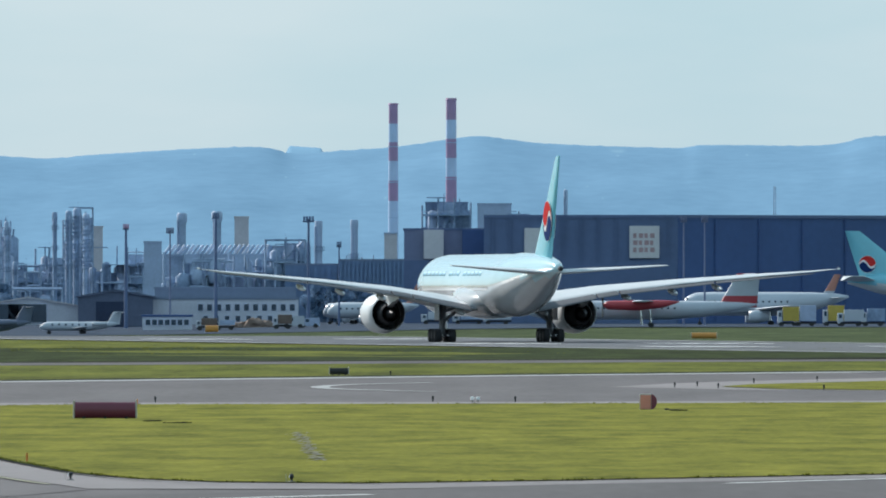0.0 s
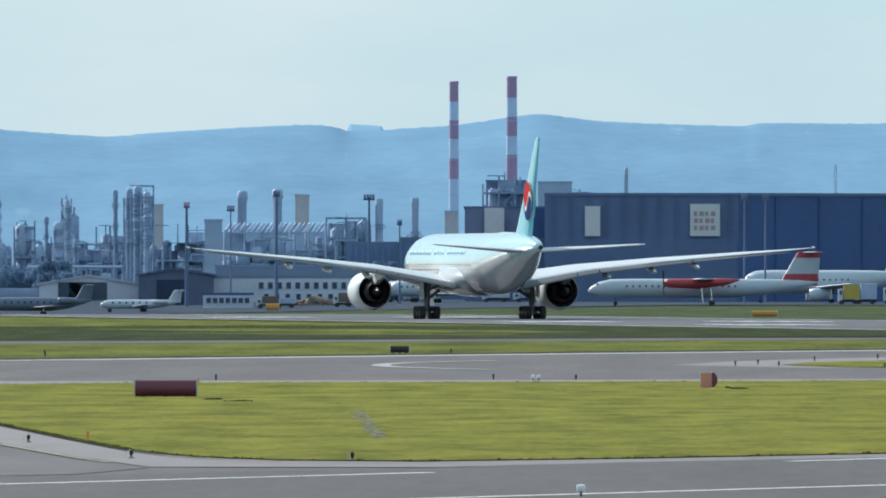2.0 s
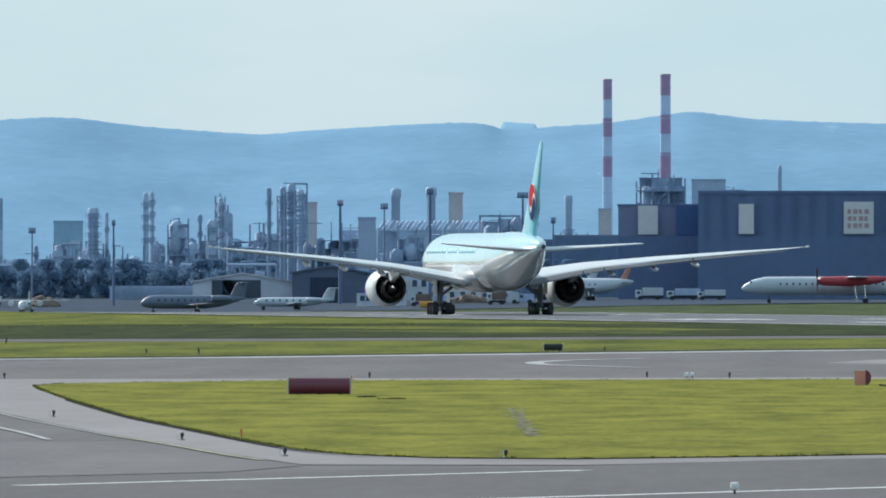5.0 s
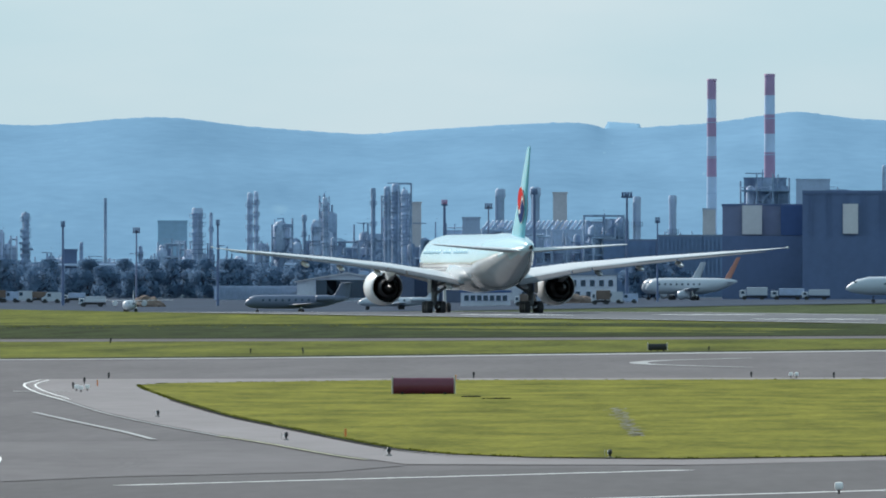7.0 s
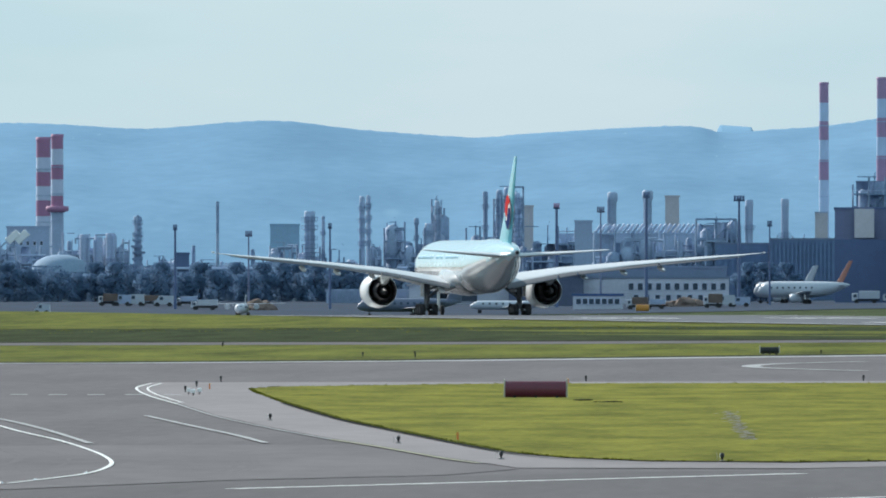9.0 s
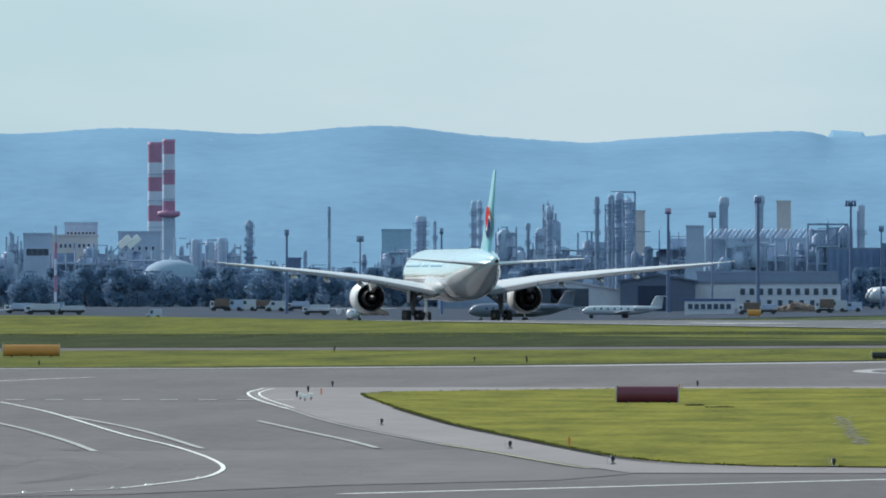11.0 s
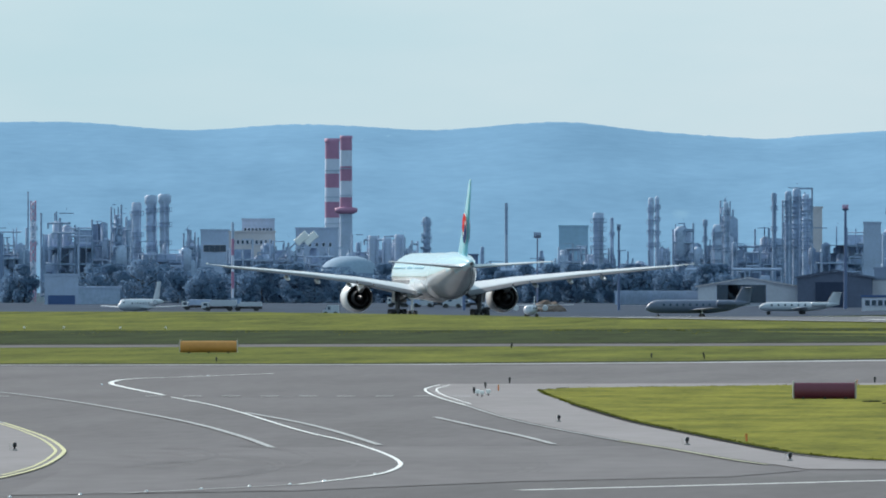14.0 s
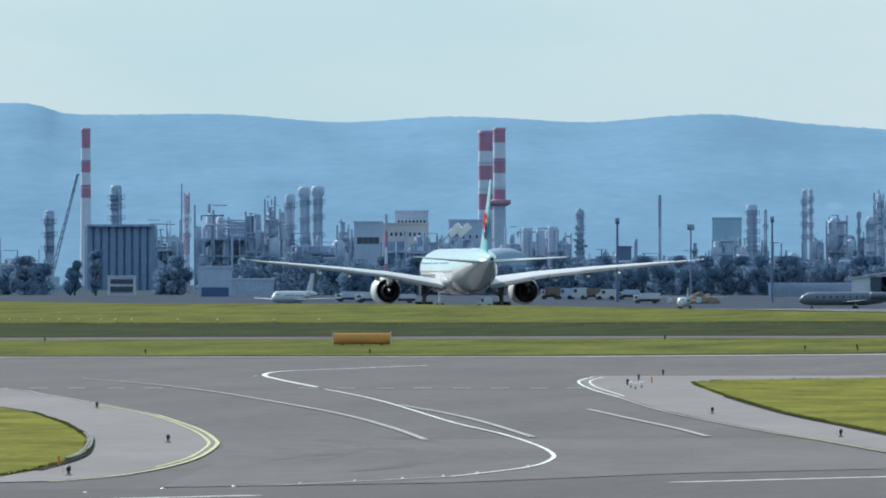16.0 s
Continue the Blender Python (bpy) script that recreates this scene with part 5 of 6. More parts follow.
def tree_belt():
    rnd = random.Random(12)
    kinds = [tree(1, 6.0, 6.0, "broad dark green tree in the belt behind the apron"), tree(2, 5.4, 6.5, "low spreading dark green tree in the belt"), tree(3, 6.6, 5.0, "upright dark green tree in the belt"), tree(4, 5.0, 5.0, "small bushy dark green tree in the belt")]
    used = set()
    spots = []
    b = -1100.0
    while b < 20:
        for row in range(2):
            spots.append((b + rnd.uniform(-10, 10), 2420 + row * 40 + rnd.uniform(-15, 15), rnd.uniform(0.82, 1.12)))
        b += 30
    for b in (-1560, -1530, -1500, -1475, -1250, -1230, 590, 610, 632, 560, 575):
        spots.append((b, 2440 + rnd.uniform(-10, 10), rnd.uniform(0.75, 1.0)))
    for b, d, s in spots:
        k = rnd.randrange(4)
        p = far(b, d)
        m = place(p.x, p.y, 0, rnd.uniform(0, 360))
        if k not in used:
            used.add(k)
            kinds[k].matrix_basis = m
            kinds[k].scale = (1, 1, 1)
        else:
            copy_thing(kinds[k], m)
    big = tree(5, 7.2, 8.5, "large round dark tree beside the apron store")
    p = far(-1020, 2350)
    big.matrix_basis = place(p.x, p.y)
    for b, e, w in ((-1375, 492, 3.4), (-1412, 508, 3.6), (-1420, 520, 3.4)):
        cy = tree(int(-b), high(e, 2380), w, "slender dark cypress-like tree by the works", "slim")
        p = far(b, 2380)
        cy.matrix_basis = place(p.x, p.y)


tree_belt()
# ---- other aircraft on the apron ----
JET_DARK = material("dark_grey_jet_paint", (0.115, 0.145, 0.22), 0.5, vary=0.1, scale=0.5)
JET_WHITE = material("white_jet_paint", (0.46, 0.5, 0.56), 0.4, vary=0.06, scale=0.5)
TAIL_RED = material("red_tail_paint", (0.42, 0.045, 0.06), 0.45, vary=0.08, scale=0.5)
TAIL_ORANGE = material("orange_tail_paint", (0.45, 0.2, 0.15), 0.45, vary=0.08, scale=0.5)
YELLOW = material("yellow_vehicle_paint", (0.5, 0.36, 0.06), 0.5, vary=0.1)


def parked(name, b, d, turn, label, L, dia, span_, low_wing=True, tee=True, body=JET_WHITE, fin=JET_WHITE, fin_h=4.0, engines="rear", stripe=None, category="aircraft", fin_wide=1.0):
    """A parked aircraft, L metres long, its nose towards +y of its own axes."""
    p = far(b, d)
    t = thing(name, place(p.x, p.y, rise(p.x, p.y) + 0.05, turn), label, category)
    r, z = dia / 2, dia * 0.5 + dia * 0.42
    st = [(L * 0.5, r * 0.12, z - r * 0.3), (L * 0.485, r * 0.4, z - r * 0.2), (L * 0.45, r * 0.75, z - r * 0.08), (L * 0.4, r * 0.96, z), (L * 0.3, r, z), (L * 0.05, r, z), (-L * 0.12, r, z), (-L * 0.28, r * 0.82, z + r * 0.15), (-L * 0.42, r * 0.45, z + r * 0.45), (-L * 0.5, r * 0.1, z + r * 0.6)]
    hullp = part("fuselage", hull(st, 20), body, t, "fuselage skin")
    wz = z - r * 0.55 if low_wing else z + r * 0.9
    wc = L * 0.15 if low_wing else L * 0.085
    for s in (-1, 1):
        sw = span_ * 0.14 if low_wing else 0.3
        part("wing", blade([(s * r * 0.5, wc * 0.7, -wc * 0.5, wz, 0.12, 1), (s * span_ / 2, wc * 0.7 - sw - wc * 0.45, -wc * 0.5 - sw * 0.9, wz + (0.05 * span_ / 2 if low_wing else 0.1), 0.1, 0)]), body, t, "tapered wing")
        top = z + r * 0.5 + fin_h
        tz = top - 0.15 if tee else z + r * 0.5
        ty = -L * 0.5 - (0.2 if tee else -L * 0.05)
        part("tailplane", blade([(s * 0.05, ty + L * 0.07, ty, tz, 0.1, 0), (s * span_ * 0.16, ty + L * 0.02, ty - L * 0.02, tz + 0.05, 0.1, 0)]), body, t, "small tailplane")
        if engines == "rear":
            bm = hull([(-L * 0.17, r * 0.38, z + r * 0.5), (-L * 0.19, r * 0.46, z + r * 0.5), (-L * 0.3, r * 0.44, z + r * 0.5), (-L * 0.36, r * 0.26, z + r * 0.5)], 14)
            bmesh.ops.translate(bm, verts=bm.verts[:], vec=(s * r * 1.55, 0, 0))
            part("engine", bm, body, t, "rear engine nacelle")
        elif engines == "prop":
            bm = hull([(L * 0.17, 0.25, wz - 0.45), (L * 0.15, 0.62, wz - 0.5), (L * 0.02, 0.75, wz - 0.55), (-L * 0.1, 0.5, wz - 0.3), (-L * 0.16, 0.1, wz)], 14)
            bmesh.ops.translate(bm, verts=bm.verts[:], vec=(s * 4.4, 0, 0))
            en = part("engine", bm, stripe or body, t, "red turboprop nacelle")
            pr = bmesh.new()
            for k in range(6):
                a = math.pi * k / 3
                rod(pr, (s * 4.4, L * 0.172, wz - 0.45), (s * 4.4 + 2.0 * math.cos(a), L * 0.172, wz - 0.45 + 2.0 * math.sin(a)), 0.1, 4)
            part("propeller", pr, DARK_METAL, en, "six-bladed propeller")
            g = bmesh.new()
            rod(g, (s * 4.4, 0, 0.4), (s * 4.4, 0.3, wz - 0.8), 0.14, 6)
            part("gear_strut", g, METAL, t)
        else:
            bm = hull([(L * 0.1, r * 0.5, wz - r * 0.55), (L * 0.06, r * 0.58, wz - r * 0.55), (-L * 0.02, r * 0.4, wz - r * 0.5)], 14)
            bmesh.ops.translate(bm, verts=bm.verts[:], vec=(s * span_ * 0.17, 0, 0))
            part("engine", bm, body, t, "underwing engine nacelle")
        gx = s * (4.4 if engines == "prop" else r * 1.1)
        g = bmesh.new()
        rod(g, (gx - 0.2, -L * 0.04, 0.38), (gx + 0.2, -L * 0.04, 0.38), 0.38, 12)
        part("wheel", g, RUBBER, t, "black tyre")
        g = bmesh.new()
        rod(g, (gx, -L * 0.04, 0.38), (gx, -L * 0.03, wz), 0.1, 6)
        part("gear_leg", g, METAL, t)
    g = bmesh.new()
    rod(g, (-0.15, L * 0.38, 0.3), (0.15, L * 0.38, 0.3), 0.3, 12)
    rod(g, (0, L * 0.38, 0.3), (0, L * 0.38, z - r * 0.8), 0.08, 6)
    part("nose_gear", g, RUBBER, t)
    top = z + r * 0.5 + fin_h
    mid = z + r * 0.5 + fin_h * 0.3
    c0 = L * 0.17 * fin_wide
    b0 = -L * 0.33
    def fin_at(zz):
        k = (zz - z - r * 0.3) / (top - z - r * 0.3)
        return (zz, b0 - k * fin_h * 0.62, b0 - c0 - k * (fin_h * 0.62 - c0 * 0.42), 0.1)
    levels = [z + r * 0.3, mid, top - fin_h * 0.2, top]
    mats = fin if isinstance(fin, (list, tuple)) else [fin] * 3
    fp = None
    for (a, c), m in zip(zip(levels, levels[1:]), mats):
        fp = part("fin_section", fin_blade([fin_at(a), fin_at(c)]), m, t, "swept tail fin section")
    for s in (-1, 1):
        n = max(4, int(L * 0.5 / 0.9))
        for i in range(n):
            y = L * 0.33 - i * (L * 0.5) / n
            part("cabin_window", boxed(s * r * 0.985 - 0.02, s * r * 0.985 + 0.02, y - 0.13, y + 0.13, z + r * 0.1, z + r * 0.1 + 0.3), WINDOW, hullp)
    part("windscreen", boxed(-r * 0.5, r * 0.5, L * 0.45, L * 0.462, z + r * 0.25, z + r * 0.5), WINDOW, hullp, "dark windscreen")
    return t


parked("turboprop", 1136, 2085, 90, "white turboprop airliner with red nacelles and tail, parked side-on", 32.8, 2.7, 28.4, False, True, JET_WHITE, (TAIL_RED, JET_WHITE, TAIL_RED), 4.6, "prop", TAIL_RED)
parked("business_jet", -38, 2030, 97, "dark grey business jet parked with its nose turned aside", 14.6, 1.9, 13.5, True, True, JET_DARK, JET_DARK, 2.3, "rear")
parked("business_jet", 141, 2150, 82, "white business jet parked before the hangars", 12.0, 1.35, 12.0, True, True, JET_WHITE, JET_WHITE, 1.8, "rear")
parked("business_jet", -1026, 2150, 160, "white business jet parked nose to the runway", 14.0, 1.8, 14.0, True, False, JET_WHITE, JET_WHITE, 3.0, "rear")
parked("light_twin", -333, 2030, 176, "small white propeller aircraft facing the runway", 9.0, 1.4, 12.0, False, False, JET_WHITE, JET_WHITE, 1.6, "wing")
parked("airliner", 660, 2250, 78, "white airliner with an orange tail on the far apron", 14.5, 2.5, 18.0, True, False, JET_WHITE, TAIL_ORANGE, 3.8, "wing", category="airliner", fin_wide=0.45)
parked("airliner", 622, 2290, 80, "white airliner with a pale tail on the far apron", 9.0, 2.4, 14.0, True, False, JET_WHITE, JET_WHITE, 3.2, "wing", category="airliner")
parked("airliner", 1352, 2240, 92, "white airliner with an orange fin behind ground equipment", 26.0, 3.6, 28.0, True, False, JET_WHITE, (JET_WHITE, TAIL_ORANGE, TAIL_ORANGE), 3.6, "wing", category="airliner", fin_wide=0.4)
tailjet = far(1752, 2290)
big = thing("airliner", place(tailjet.x, tailjet.y, 0.05, -86), "turquoise wide-body airliner with a round emblem on its fin", "airliner")
part("fuselage", hull([(30, 0.3, 5.2), (28, 1.8, 5.5), (24, 2.8, 5.8), (-4, 2.8, 5.8), (-12, 2.4, 6.1), (-18, 1.5, 6.5), (-22.5, 0.4, 6.8)], 24, lambda y, dz, r: 1 if dz > 0 else 0), [SKIN_WHITE, SKIN_BLUE], big, "turquoise and silver fuselage")
bmf = fin_blade([(7.0, -11.5, -20.4, 0.09), (11.5, -16.6, -21.9, 0.09), (14.7, -20.6, -22.9, 0.08)])
bf = part("fin", bmf, SKIN_BLUE, big, "turquoise tail fin")
emblem(bf, 9.5, -19.4, 1.35, 0.33)
for s in (-1, 1):
    part("tailplane", blade([(s * 0.6, -18, -23.5, 6.9, 0.1, 0), (s * 6.5, -20.5, -22.6, 7.6, 0.1, 0)]), SKIN_GREY, big, "grey tailplane")
    part("wing", blade([(s * 2.4, 8, -4, 4.0, 0.12, 1), (s * 28, -10, -13, 6.4, 0.1, 0)]), SKIN_GREY, big, "grey swept wing")
    g = bmesh.new()
    rod(g, (s * 5, 0, 0.6), (s * 5, 0, 4.2), 0.3, 8)
    part("gear_leg", g, METAL, big)
    g = bmesh.new()
    rod(g, (s * 5 - 0.9, 0, 0.6), (s * 5 + 0.9, 0, 0.6), 0.6, 14)
    part("wheel", g, RUBBER, big, "black tyre")


# ---- ground vehicles and equipment ----
def vehicle(b, d, L, H, body, label, shape="van", turn=90):
    p = far(b, d)
    label = label if len(label.split()) > 3 else label + " parked on the apron"
    t = thing("service_van" if shape == "van" else "service_truck", place(p.x, p.y, rise(p.x, p.y) + 0.05, turn), label, "vehicle", "apron vehicles")
    w = 0.95
    if shape == "van":
        bm = bmesh.new()
        prof = [(-L / 2, 0.4), (-L / 2, H), (L * 0.22, H), (L * 0.36, H * 0.62), (L / 2, H * 0.52), (L / 2, 0.4)]
        rings(bm, [[(x, y, z) for y, z in prof] for x in (-w, w)], shade=False)
        bmesh.ops.bevel(bm, geom=bm.edges[:], offset=0.06, segments=2, affect="EDGES")
        bmesh.ops.recalc_face_normals(bm, faces=bm.faces[:])
        part("body", bm, body, t, "van body")
        part("side_window", boxed(-w - 0.02, w + 0.02, L * 0.02, L * 0.2, H * 0.6, H * 0.88), WINDOW, t)
        bm = bmesh.new()
        rings(bm, [[(x, y, z) for y, z in ((L * 0.235, H * 0.95), (L * 0.355, H * 0.66), (L * 0.35, H * 0.63), (L * 0.22, H * 0.95))] for x in (-w * 0.9, w * 0.9)], shade=False)
        bmesh.ops.translate(bm, verts=bm.verts[:], vec=(0, 0.03, 0.01))
        part("windscreen", bm, WINDOW, t, "dark windscreen")
    else:
        part("cab", boxed(-w, w, L * 0.28, L / 2, 0.45, H * 0.8, bevel=0.12), JET_WHITE, t, "white cab")
        part("cargo_box", boxed(-w - 0.1, w + 0.1, -L / 2, L * 0.25, 0.8, H, bevel=0.05), body, t, "load box")
        part("chassis", boxed(-w * 0.6, w * 0.6, -L / 2, L / 2, 0.4, 0.7), DARK_METAL, t)
        part("side_window", boxed(-w - 0.02, w + 0.02, L * 0.33, L * 0.44, H * 0.5, H * 0.72), WINDOW, t)
    for s in (-1, 1):
        for y in (-L * 0.3, L * 0.33):
            bm = bmesh.new()
            rod(bm, (s * w - s * 0.22, y, 0.36), (s * w + s * 0.02, y, 0.36), 0.36, 12)
            part("wheel", bm, RUBBER, t, "black tyre")


fleet = [(-522, 2240, 3.2, 2.4, JET_WHITE, "white apron van", "van"), (-497, 2240, 3.6, 2.2, EARTH, "brown tipper truck", "truck"), (-472, 2235, 3.4, 2.2, JET_WHITE, "white apron van", "van"), (-432, 2240, 3.8, 2.0, STEEL_PALE, "grey equipment truck", "truck"),
         (-400, 2200, 4.6, 2.1, JET_WHITE, "white catering truck", "truck"), (-687, 2150, 2.6, 2.1, JET_WHITE, "white apron van standing alone", "van"), (-570, 2240, 3.4, 2.5, EARTH, "brown loader truck", "truck"), (-545, 2240, 3.0, 2.3, STEEL_PALE, "pale service van", "van"),
         (-925, 2210, 5.0, 2.1, STEEL_PALE, "grey flat tank truck", "truck"), (-885, 2200, 6.0, 2.2, JET_WHITE, "white fuel truck", "truck"), (-835, 2200, 5.0, 1.8, JET_WHITE, "white baggage truck", "truck"), (-862, 2230, 3.2, 2.0, STEEL_DARK, "dark apron van", "van"),
         (366, 2170, 3.6, 2.4, EARTH, "brown loader truck by the cabin", "truck"), (398, 2170, 3.4, 2.0, STEEL_PALE, "grey equipment truck", "truck"), (500, 2170, 3.2, 2.8, EARTH, "brown loader truck", "truck"), (520, 2180, 3.6, 2.4, JET_WHITE, "white apron van", "van"), (548, 2180, 3.4, 2.0, STEEL_PALE, "pale service van", "van"),
         (1395, 2140, 3.6, 3.7, YELLOW, "yellow lift truck with a raised box", "truck"), (1425, 2150, 3.6, 4.0, STEEL_PALE, "grey high loader", "truck"), (1475, 2150, 3.6, 4.0, YELLOW, "yellow lift truck with a raised box", "truck"), (1505, 2140, 4.4, 3.2, JET_WHITE, "white high loader truck", "truck"), (1545, 2150, 4.0, 3.4, STEEL_DARK, "dark high loader", "truck"),
         (770, 2300, 5, 2.6, JET_WHITE, "white trailer before the cargo hall", "truck"), (830, 2300, 6, 2.4, STEEL_PALE, "pale trailer before the cargo hall", "truck"), (880, 2290, 5, 2.2, JET_WHITE, "white trailer before the cargo hall", "truck")]
for b, d, L, H, mat, lab, shape in fleet:
    vehicle(b, d, L * 0.88, H * 0.78, mat, lab, shape)


def mound(b, d, w, h, label):
    p = far(b, d)
    rnd = random.Random(int(b))
    bm = bmesh.new()
    bmesh.ops.create_icosphere(bm, subdivisions=3, radius=1)
    for v in bm.verts:
        k = 1 + 0.35 * noise.noise(v.co * 2.2 + Vector((b, 0, 0)))
        v.co = Vector((v.co.x * w / 2 * k, v.co.y * w / 2 * k, max(-0.02, v.co.z) * h * k))
    t = tagged(part("earth_mound", bm, EARTH), label, "earth mound", "earth mounds")
    t.matrix_basis = place(p.x, p.y, rise(p.x, p.y))


for b, w, h in ((452, 4.4, 1.6), (470, 3.2, 1.2), (425, 3.0, 1.0), (-305, 4.4, 1.8), (-292, 3.4, 1.2)):
    mound(b, 2200, w, h, "low mound of brown earth beside the apron")


# ---- signs and lights on the field ----
SIGN_RED = material("dark_red_sign_back", (0.15, 0.022, 0.045), 0.45, vary=0.15, scale=1.5, coat=0.2)
SIGN_ORANGE = material("orange_sign_back", (0.62, 0.27, 0.06), 0.5, vary=0.12, scale=1.5)
SIGN_PALE = material("pale_sign_frame", (0.5, 0.47, 0.42), 0.6, vary=0.08)
SIGN_FACE = material("faded_pink_sign_face", (0.62, 0.24, 0.18), 0.5, vary=0.12, scale=2)
BLACK = material("black_plastic", (0.018, 0.018, 0.02), 0.5, vary=0.1)
STAKE = material("orange_stake_plastic", (0.7, 0.2, 0.05), 0.6, vary=0.1)
LENS = material("white_lamp_glass", (0.8, 0.79, 0.77), 0.5, vary=0.05)
CURB = material("grey_kerb_stone", (0.2, 0.195, 0.19), 0.85, vary=0.12, scale=1.0)


def guidance_sign(b, e, wid, tall, depth, mat, label, frame_mat=SIGN_PALE, turn=0.0):
    """A bowed taxiway guidance sign on feet, seen from behind."""
    p = on_ground(b, e, 0.04)
    t = thing("guidance_sign", place(p.x, p.y, 0.04, -math.degrees((b - AHEAD) / TICK) + turn), label, "airfield sign", "guidance signs")
    w = wid / 2
    bm = bmesh.new()
    loops = []
    for x in (-w, w):
        arc = [(-depth * math.sin(math.pi * k / 10), 0.02 + tall * (0.5 - 0.5 * math.cos(math.pi * k / 10))) for k in range(11)]
        loops.append([(x, y, z) for y, z in arc] + [(x, 0.05, 0.02 + tall), (x, 0.05, 0.02)])
    rings(bm, loops)
    bmesh.ops.recalc_face_normals(bm, faces=bm.faces[:])
    part("casing", bm, mat, t, "bowed casing")
    for s in (-1, 1):
        part("end_plate", boxed(s * (w + 0.03) - 0.03, s * (w + 0.03) + 0.03, -depth * 0.7, 0.08, 0.03, tall + 0.08, bevel=0.01), frame_mat, t, "pale end plate")
    for x in (-w * 0.7, 0, w * 0.7):
        part("foot", boxed(x - 0.05, x + 0.05, -0.1, 0.08, -0.05, 0.1), BLACK, t)
    part("face", boxed(-w * 0.98, w * 0.98, 0.05, 0.08, 0.1, tall), SIGN_PALE, t, "front panel")
    return t


guidance_sign(186, 741.5, 2.17, 0.58, 0.16, SIGN_RED, "dark red bowed guidance sign standing in grass")
guidance_sign(-904, 659, 3.25, 0.66, 0.2, SIGN_ORANGE, "orange bowed guidance sign beside the taxiway")
guidance_sign(1246, 599.5, 2.6, 0.6, 0.2, SIGN_ORANGE, "small orange guidance sign beyond the runway")
guidance_sign(600, 663.5, 1.02, 0.36, 0.08, BLACK, "small black guidance sign with a pale frame")
guidance_sign(375, 588, 1.6, 0.8, 0.2, SIGN_ORANGE, "small orange marker box beyond the runway")
p = on_ground(1147, 725, 0.05)
t = thing("marker_sign", place(p.x, p.y, 0.05, 0), "red drum-backed marker sign with a pink face", "airfield sign")
part("face", boxed(-0.3, 0.1, -0.06, 0.0, 0.02, 0.56, bevel=0.01), SIGN_FACE, t, "faded pink face")
part("frame", boxed(-0.33, 0.13, -0.03, 0.04, 0.0, 0.6, bevel=0.01), SIGN_PALE, t, "pale frame")
bm = bmesh.new()
rings(bm, [[(0.12 + 0.22 * math.sin(math.pi * k / 12), y, 0.3 - 0.29 * math.cos(math.pi * k / 12)) for k in range(13)] for y in (-0.05, 0.5)])
bmesh.ops.recalc_face_normals(bm, faces=bm.faces[:])
part("drum", bm, SIGN_RED, t, "dark red rounded back")
p = on_ground(1180, 726, 0.05)
t = thing("ground_box", place(p.x, p.y, 0.05), "small dark junction box in the grass", "junction box")
part("case", boxed(-0.08, 0.08, -0.1, 0.1, -0.02, 0.07, bevel=0.015), BLACK, t)
part("cover", boxed(0.05, 0.5, -0.1, 0.1, -0.02, 0.03, bevel=0.01), BLACK, t)


def edge_light():
    t = thing("taxiway_light", place(0, -50), "small black taxiway edge light on a grey base", "edge light", "taxiway lights")
    part("base", turned([(0.08, 0), (0.08, 0.02), (0.05, 0.035), (0.02, 0.04)], 12), CURB, t, "grey base plate")
    part("stem", turned([(0.025, 0.03), (0.025, 0.09), (0.05, 0.1), (0.052, 0.13)], 10), BLACK, t, "black stem")
    part("dome", turned([(0.05, 0.13), (0.055, 0.17), (0.036, 0.2), (0.005, 0.21)], 12), BLACK, t, "dark lamp dome")
    part("reflector", boxed(-0.13, -0.118, -0.01, 0.01, 0.0, 0.2), SIGN_PALE, t, "thin pale marker stake")
    part("lamp_side", boxed(-0.062, -0.038, -0.03, 0.03, 0.09, 0.17, bevel=0.01), LENS, t, "white lamp side")
    return t


def dark_post():
    t = thing("marker_post", place(0, -55), "short dark reflective marker post", "marker post", "marker posts")
    part("post", boxed(-0.028, 0.028, -0.02, 0.02, 0, 0.12, bevel=0.008), BLACK, t, "dark post")
    part("reflector", boxed(-0.045, 0.045, -0.022, 0.022, 0.1, 0.24, bevel=0.01), BLACK, t, "dark reflector head")
    return t


def white_lamp():
    t = thing("stop_light", place(0, -60), "white hooded guard light on a short leg", "guard light", "guard lights")
    part("housing", boxed(-0.085, 0.085, -0.08, 0.14, 0.08, 0.23, bevel=0.05), LENS, t, "white rounded housing")
    part("leg", boxed(-0.02, 0.02, -0.02, 0.02, -0.02, 0.12), BLACK, t)
    return t


def stake():
    t = thing("marker_stake", place(0, -65), "thin orange marker stake by the taxiway", "marker stake", "orange stakes")
    part("rod", boxed(-0.028, 0.028, -0.015, 0.015, 0, 0.22, bevel=0.008), STAKE, t, "orange rod")
    part("tip", boxed(-0.032, 0.032, -0.02, 0.02, 0.18, 0.225), SIGN_ORANGE, t)
    return t


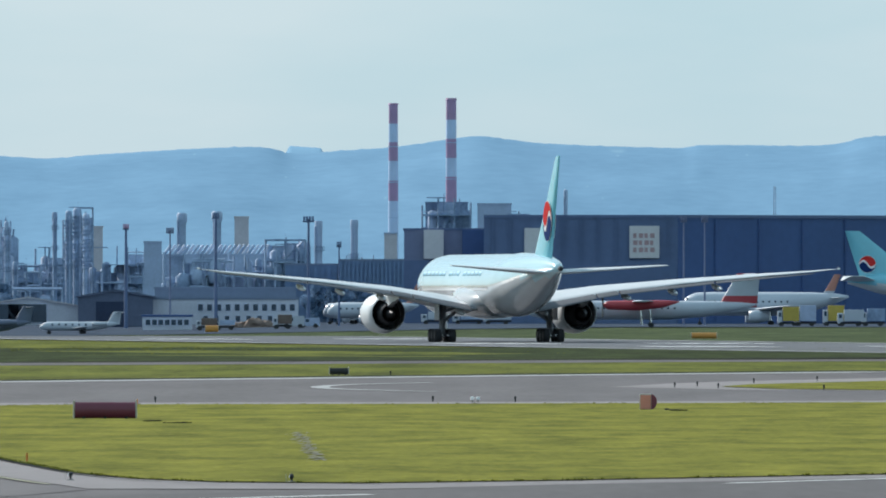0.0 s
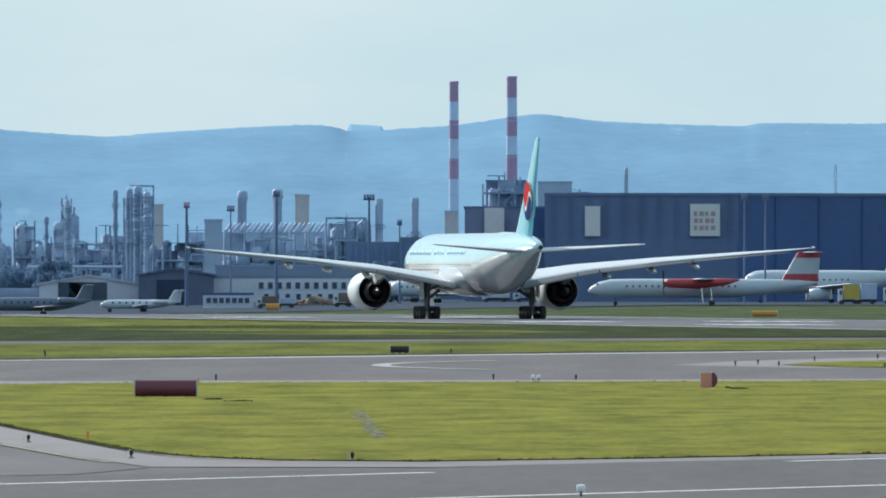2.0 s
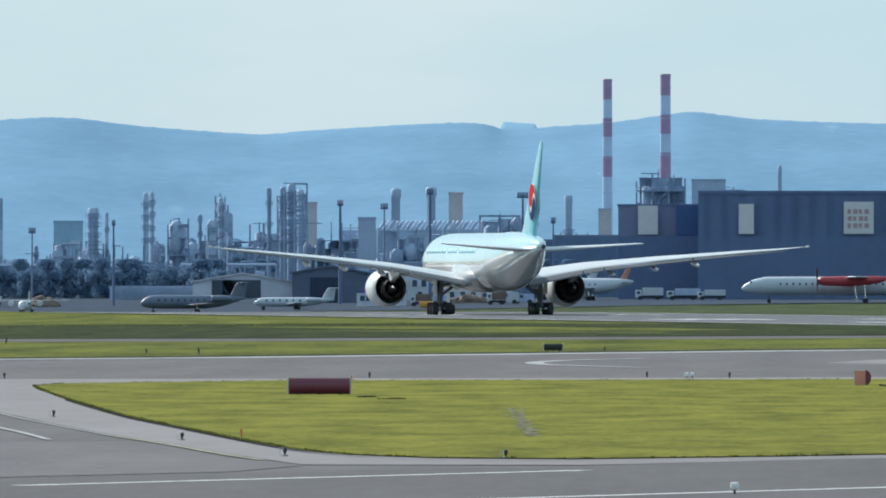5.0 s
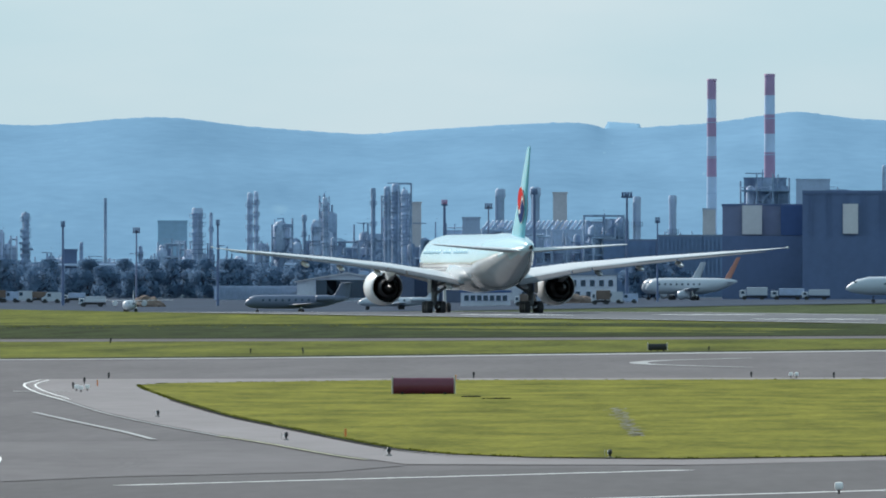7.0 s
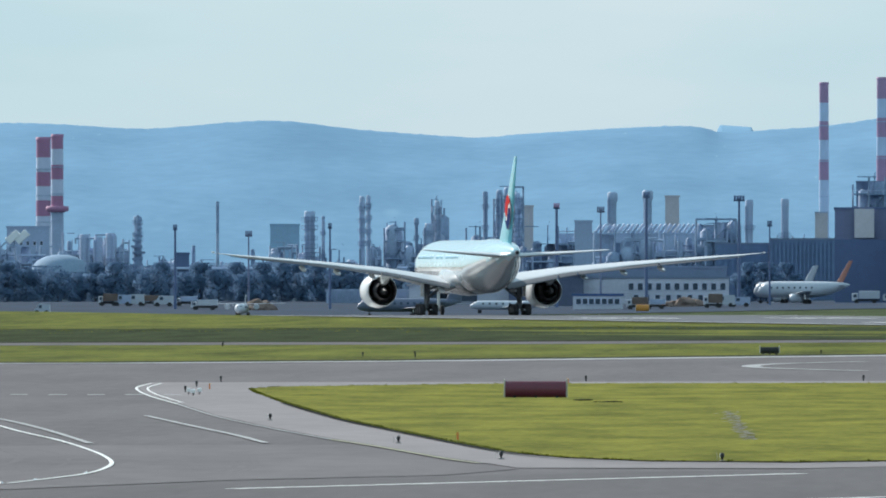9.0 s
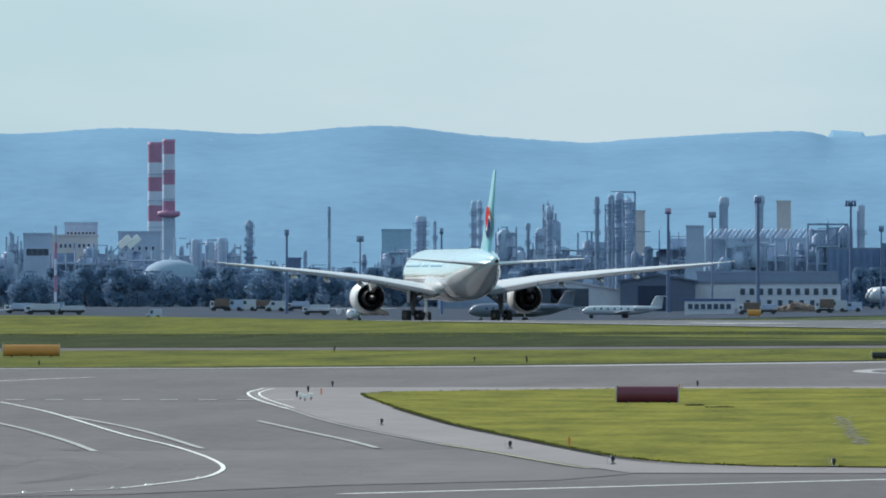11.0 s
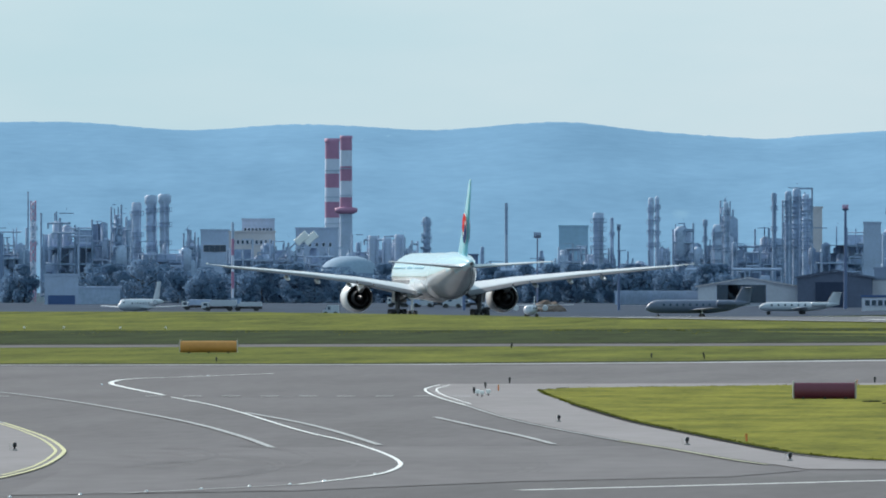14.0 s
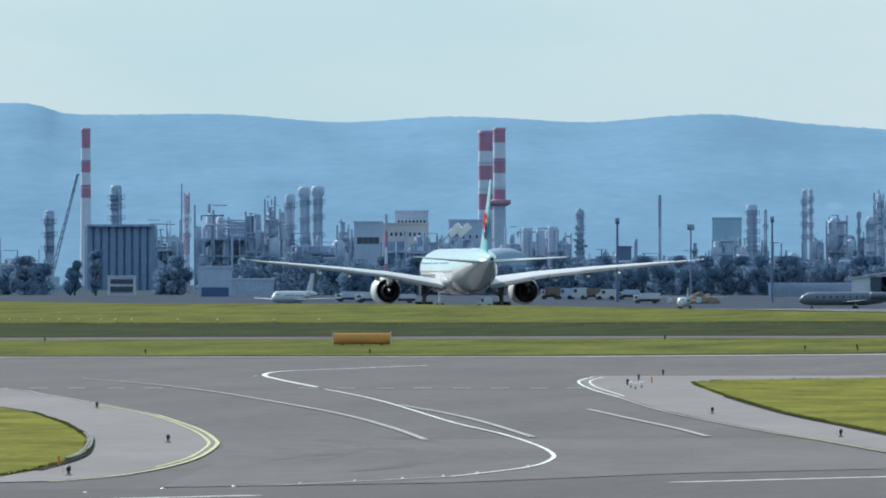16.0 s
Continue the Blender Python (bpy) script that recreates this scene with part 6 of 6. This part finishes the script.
sets = ((edge_light, [(-1373, 771), (-1247, 832), (-1423, 890), (-284, 781), (-57, 822), (125, 850), (516, 854)]),
        (dark_post, [(-434, 731), (-414, 722), (-371, 713), (-27, 670), (-1287, 675), (-890, 675), (-1465, 653), (-367, 648), (-28, 666), (275, 712), (766, 711), (912, 712), (1194, 686), (1234, 684), (1271, 687), (1334, 678), (1446, 674), (1458, 690), (691, 664), (-368, 651), (-120, 668)]),
        (white_lamp, [(-428, 735), (-420, 737), (-409, 735), (836, 712), (846, 712), (921, 917)]),
        (stake, [(-1440, 873), (-391, 726), (48, 817), (243, 717)]))
for make, spots in sets:
    first = None
    for b, e in spots:
        p = on_ground(b, e, 0.03)
        m = place(p.x, p.y, 0.03)
        if first is None:
            first = make()
            first.matrix_basis = m
        else:
            copy_thing(first, m)

# pale lamps along the grass beyond the road
first = None
for b in (-1528, -1500, -1470, -1440, -1405, -1366, -1340, -1312, -1230, -1160, -1060, -980):
    p = on_ground(b, 617.5)
    m = place(p.x, p.y, rise(p.x, p.y))
    if first is None:
        first = white_lamp()
        first.matrix_basis = m
    else:
        copy_thing(first, m)

# kerb of the small island, stone by stone
edge = curve_through([on_ground(*q) for q in ((-1393, 818), (-1385, 828), (-1388, 842), (-1402, 855), (-1425, 864))], 6)
kerb = thing("kerb", Matrix.Translation(edge[0]), "short row of grey kerb stones round the grass tip", "kerb", kind="structure")
for a, c in zip(edge, edge[1:]):
    d = c - a
    bm = bmesh.new()
    side = Vector((-d.y, d.x, 0)).normalized() * 0.08
    loops = [[(q + side * s + Vector((0, 0, z)) - edge[0]) for s, z in ((-1, 0), (1, 0), (1, 0.08), (-1, 0.08))] for q in (a + d * 0.09, c - d * 0.09)]
    rings(bm, loops, shade=False)
    bmesh.ops.recalc_face_normals(bm, faces=bm.faces[:])
    part("kerb_stone", bm, CURB, kerb)


# inset lights along the lead-in line
first = None
for b, e in ((151, 873), (289, 866), (414, 862), (531, 857), (628, 852), (713, 848), (785, 844), (845, 838), (935, 826), (452, 667), (640, 651)):
    p = on_ground(b + O, e + 48.5, 0.02)
    m = place(p.x, p.y, 0.02)
    if first is None:
        first = thing("inset_light", m, "small bright inset light in the taxiway", "inset light", "inset lights")
        part("rim", turned([(0.045, 0), (0.042, 0.015), (0.03, 0.02)], 12), METAL, first, "metal rim")
        part("lens", turned([(0.028, 0.0), (0.028, 0.022), (0.02, 0.034), (0.004, 0.038)], 10), LENS, first, "clear lens")
    else:
        copy_thing(first, m)

def soil_heap(b, e, w, label):
    """Loose clods of dark earth and dead grass, low in the turf."""
    rnd, bm = random.Random(int(b)), bmesh.new()
    p = on_ground(b, e, 0.05)
    for k in range(16):
        r, x, y = rnd.uniform(0.03, 0.09), rnd.gauss(0, w * 0.28), rnd.gauss(0, 0.3)
        made = bmesh.ops.create_icosphere(bm, subdivisions=1, radius=r)["verts"]
        for v in made:
            v.co = Vector((v.co.x * 1.7 * rnd.uniform(0.8, 1.2) + x, v.co.y * 1.5 + y, v.co.z * 0.55 * rnd.uniform(0.8, 1.2) + 0.01))
    t = tagged(part("soil_heap", bm, SHADE_SOIL), label, "soil heap", "soil heaps")
    t.matrix_basis = place(p.x, p.y, 0.05)


soil_heap(320, 749, 0.8, "low scatter of dark clods beside the red sign")
soil_heap(268, 746, 0.7, "low scatter of dark clods in the grass")
soil_heap(1195, 727, 0.5, "small dark clods beside the marker sign")


def fringe():
    """Uneven grass tufts along the borders of the islands and in loose patches on them."""
    rnd, bm = random.Random(21), bmesh.new()
    herbs = []
    def tuft(p, h, n):
        for k in range(n):
            a = rnd.uniform(0, 6.28)
            q = p + Vector((rnd.gauss(0, 0.05), rnd.gauss(0, 0.12), 0.04))
            lean = Vector((math.cos(a) * h * 0.5, math.sin(a) * h * 0.5, h * rnd.uniform(0.7, 1.1)))
            w = Vector((rnd.uniform(0.01, 0.025), rnd.uniform(-0.01, 0.01), 0))
            bm.faces.new([bm.verts.new(q - w), bm.verts.new(q + w), bm.verts.new(q + lean)])
    for border in (A, I):
        pts = [on_ground(*q, 0.05) for q in border]
        for a, c in zip(pts, pts[1:] + pts[:1]):
            if max(abs(a.x), abs(c.x)) > 40:
                continue
            n = int((c - a).length / 0.35)
            for i in range(min(n, 260)):
                if rnd.random() < 0.7:
                    tuft(a.lerp(c, rnd.random()), rnd.uniform(0.03, 0.07), 5)
    for n in range(600):
        b = rnd.uniform(-1650, 1750)
        e = float(np.interp(b, [q[0] for q in dark_far], [q[1] for q in dark_far])) + abs(rnd.gauss(0, 3.5))
        herbs.append(on_ground(b, e, 0.03))
    tagged(part("grass_tufts", bm, GRASS), "uneven tufts of yellow-green grass on the islands", "grass", kind="stuff")
    bm = bmesh.new()
    for p in herbs:
        p.z = rise(p.x, p.y)
        for k in range(4):
            a, h = rnd.uniform(0, 6.28), rnd.uniform(0.04, 0.15)
            q = p + Vector((rnd.gauss(0, 0.25), rnd.gauss(0, 0.25), 0))
            w = Vector((rnd.uniform(0.03, 0.09), 0, 0))
            bm.faces.new([bm.verts.new(q - w), bm.verts.new(q + w), bm.verts.new(q + Vector((math.cos(a) * h * 0.3, math.sin(a) * h * 0.3, h)))]).smooth = True
    count = len(bm.verts)
    stand = part("tall_herbs", bm, GRASS_MID)
    stand.data.normals_split_custom_set_from_vertices([(0, 0, 1)] * count)
    tagged(stand, "uneven tall herbs on the dark strip", "grass", kind="stuff")


fringe()


# ---- what moves ----
def motions():
    """The jet accelerates along its runway: seconds and metres rolled."""
    roll = [(0.0, -0.4), (0.5, 8.0), (1.0, 17.0), (1.5, 26.6), (2.0, 36.8), (2.5, 47.6), (3.0, 59.1), (3.5, 71.1), (4.0, 83.8),
            (5.0, 110.9), (6.0, 140.4), (6.5, 156.5), (7.0, 174.0), (7.5, 191.8), (8.0, 210.3), (8.5, 229.0), (9.0, 248.7), (10.0, 290.1), (11.0, 334.9),
            (11.5, 357.6), (12.0, 381.9), (12.5, 406.6), (13.0, 432.2), (13.5, 458.2), (14.0, 484.9), (14.5, 512.2), (15.0, 540.3), (15.5, 569.1), (16.0, 598.5)]
    rows = []
    for t, s in roll:
        x, y = along(s, 0)
        rows.append((t, pose(x, y, rise(x, y) + 0.05, 0, 0, JET_TURN - 0.5 * smooth(0, 7, t))))
    walk(jet, rows)


motions()
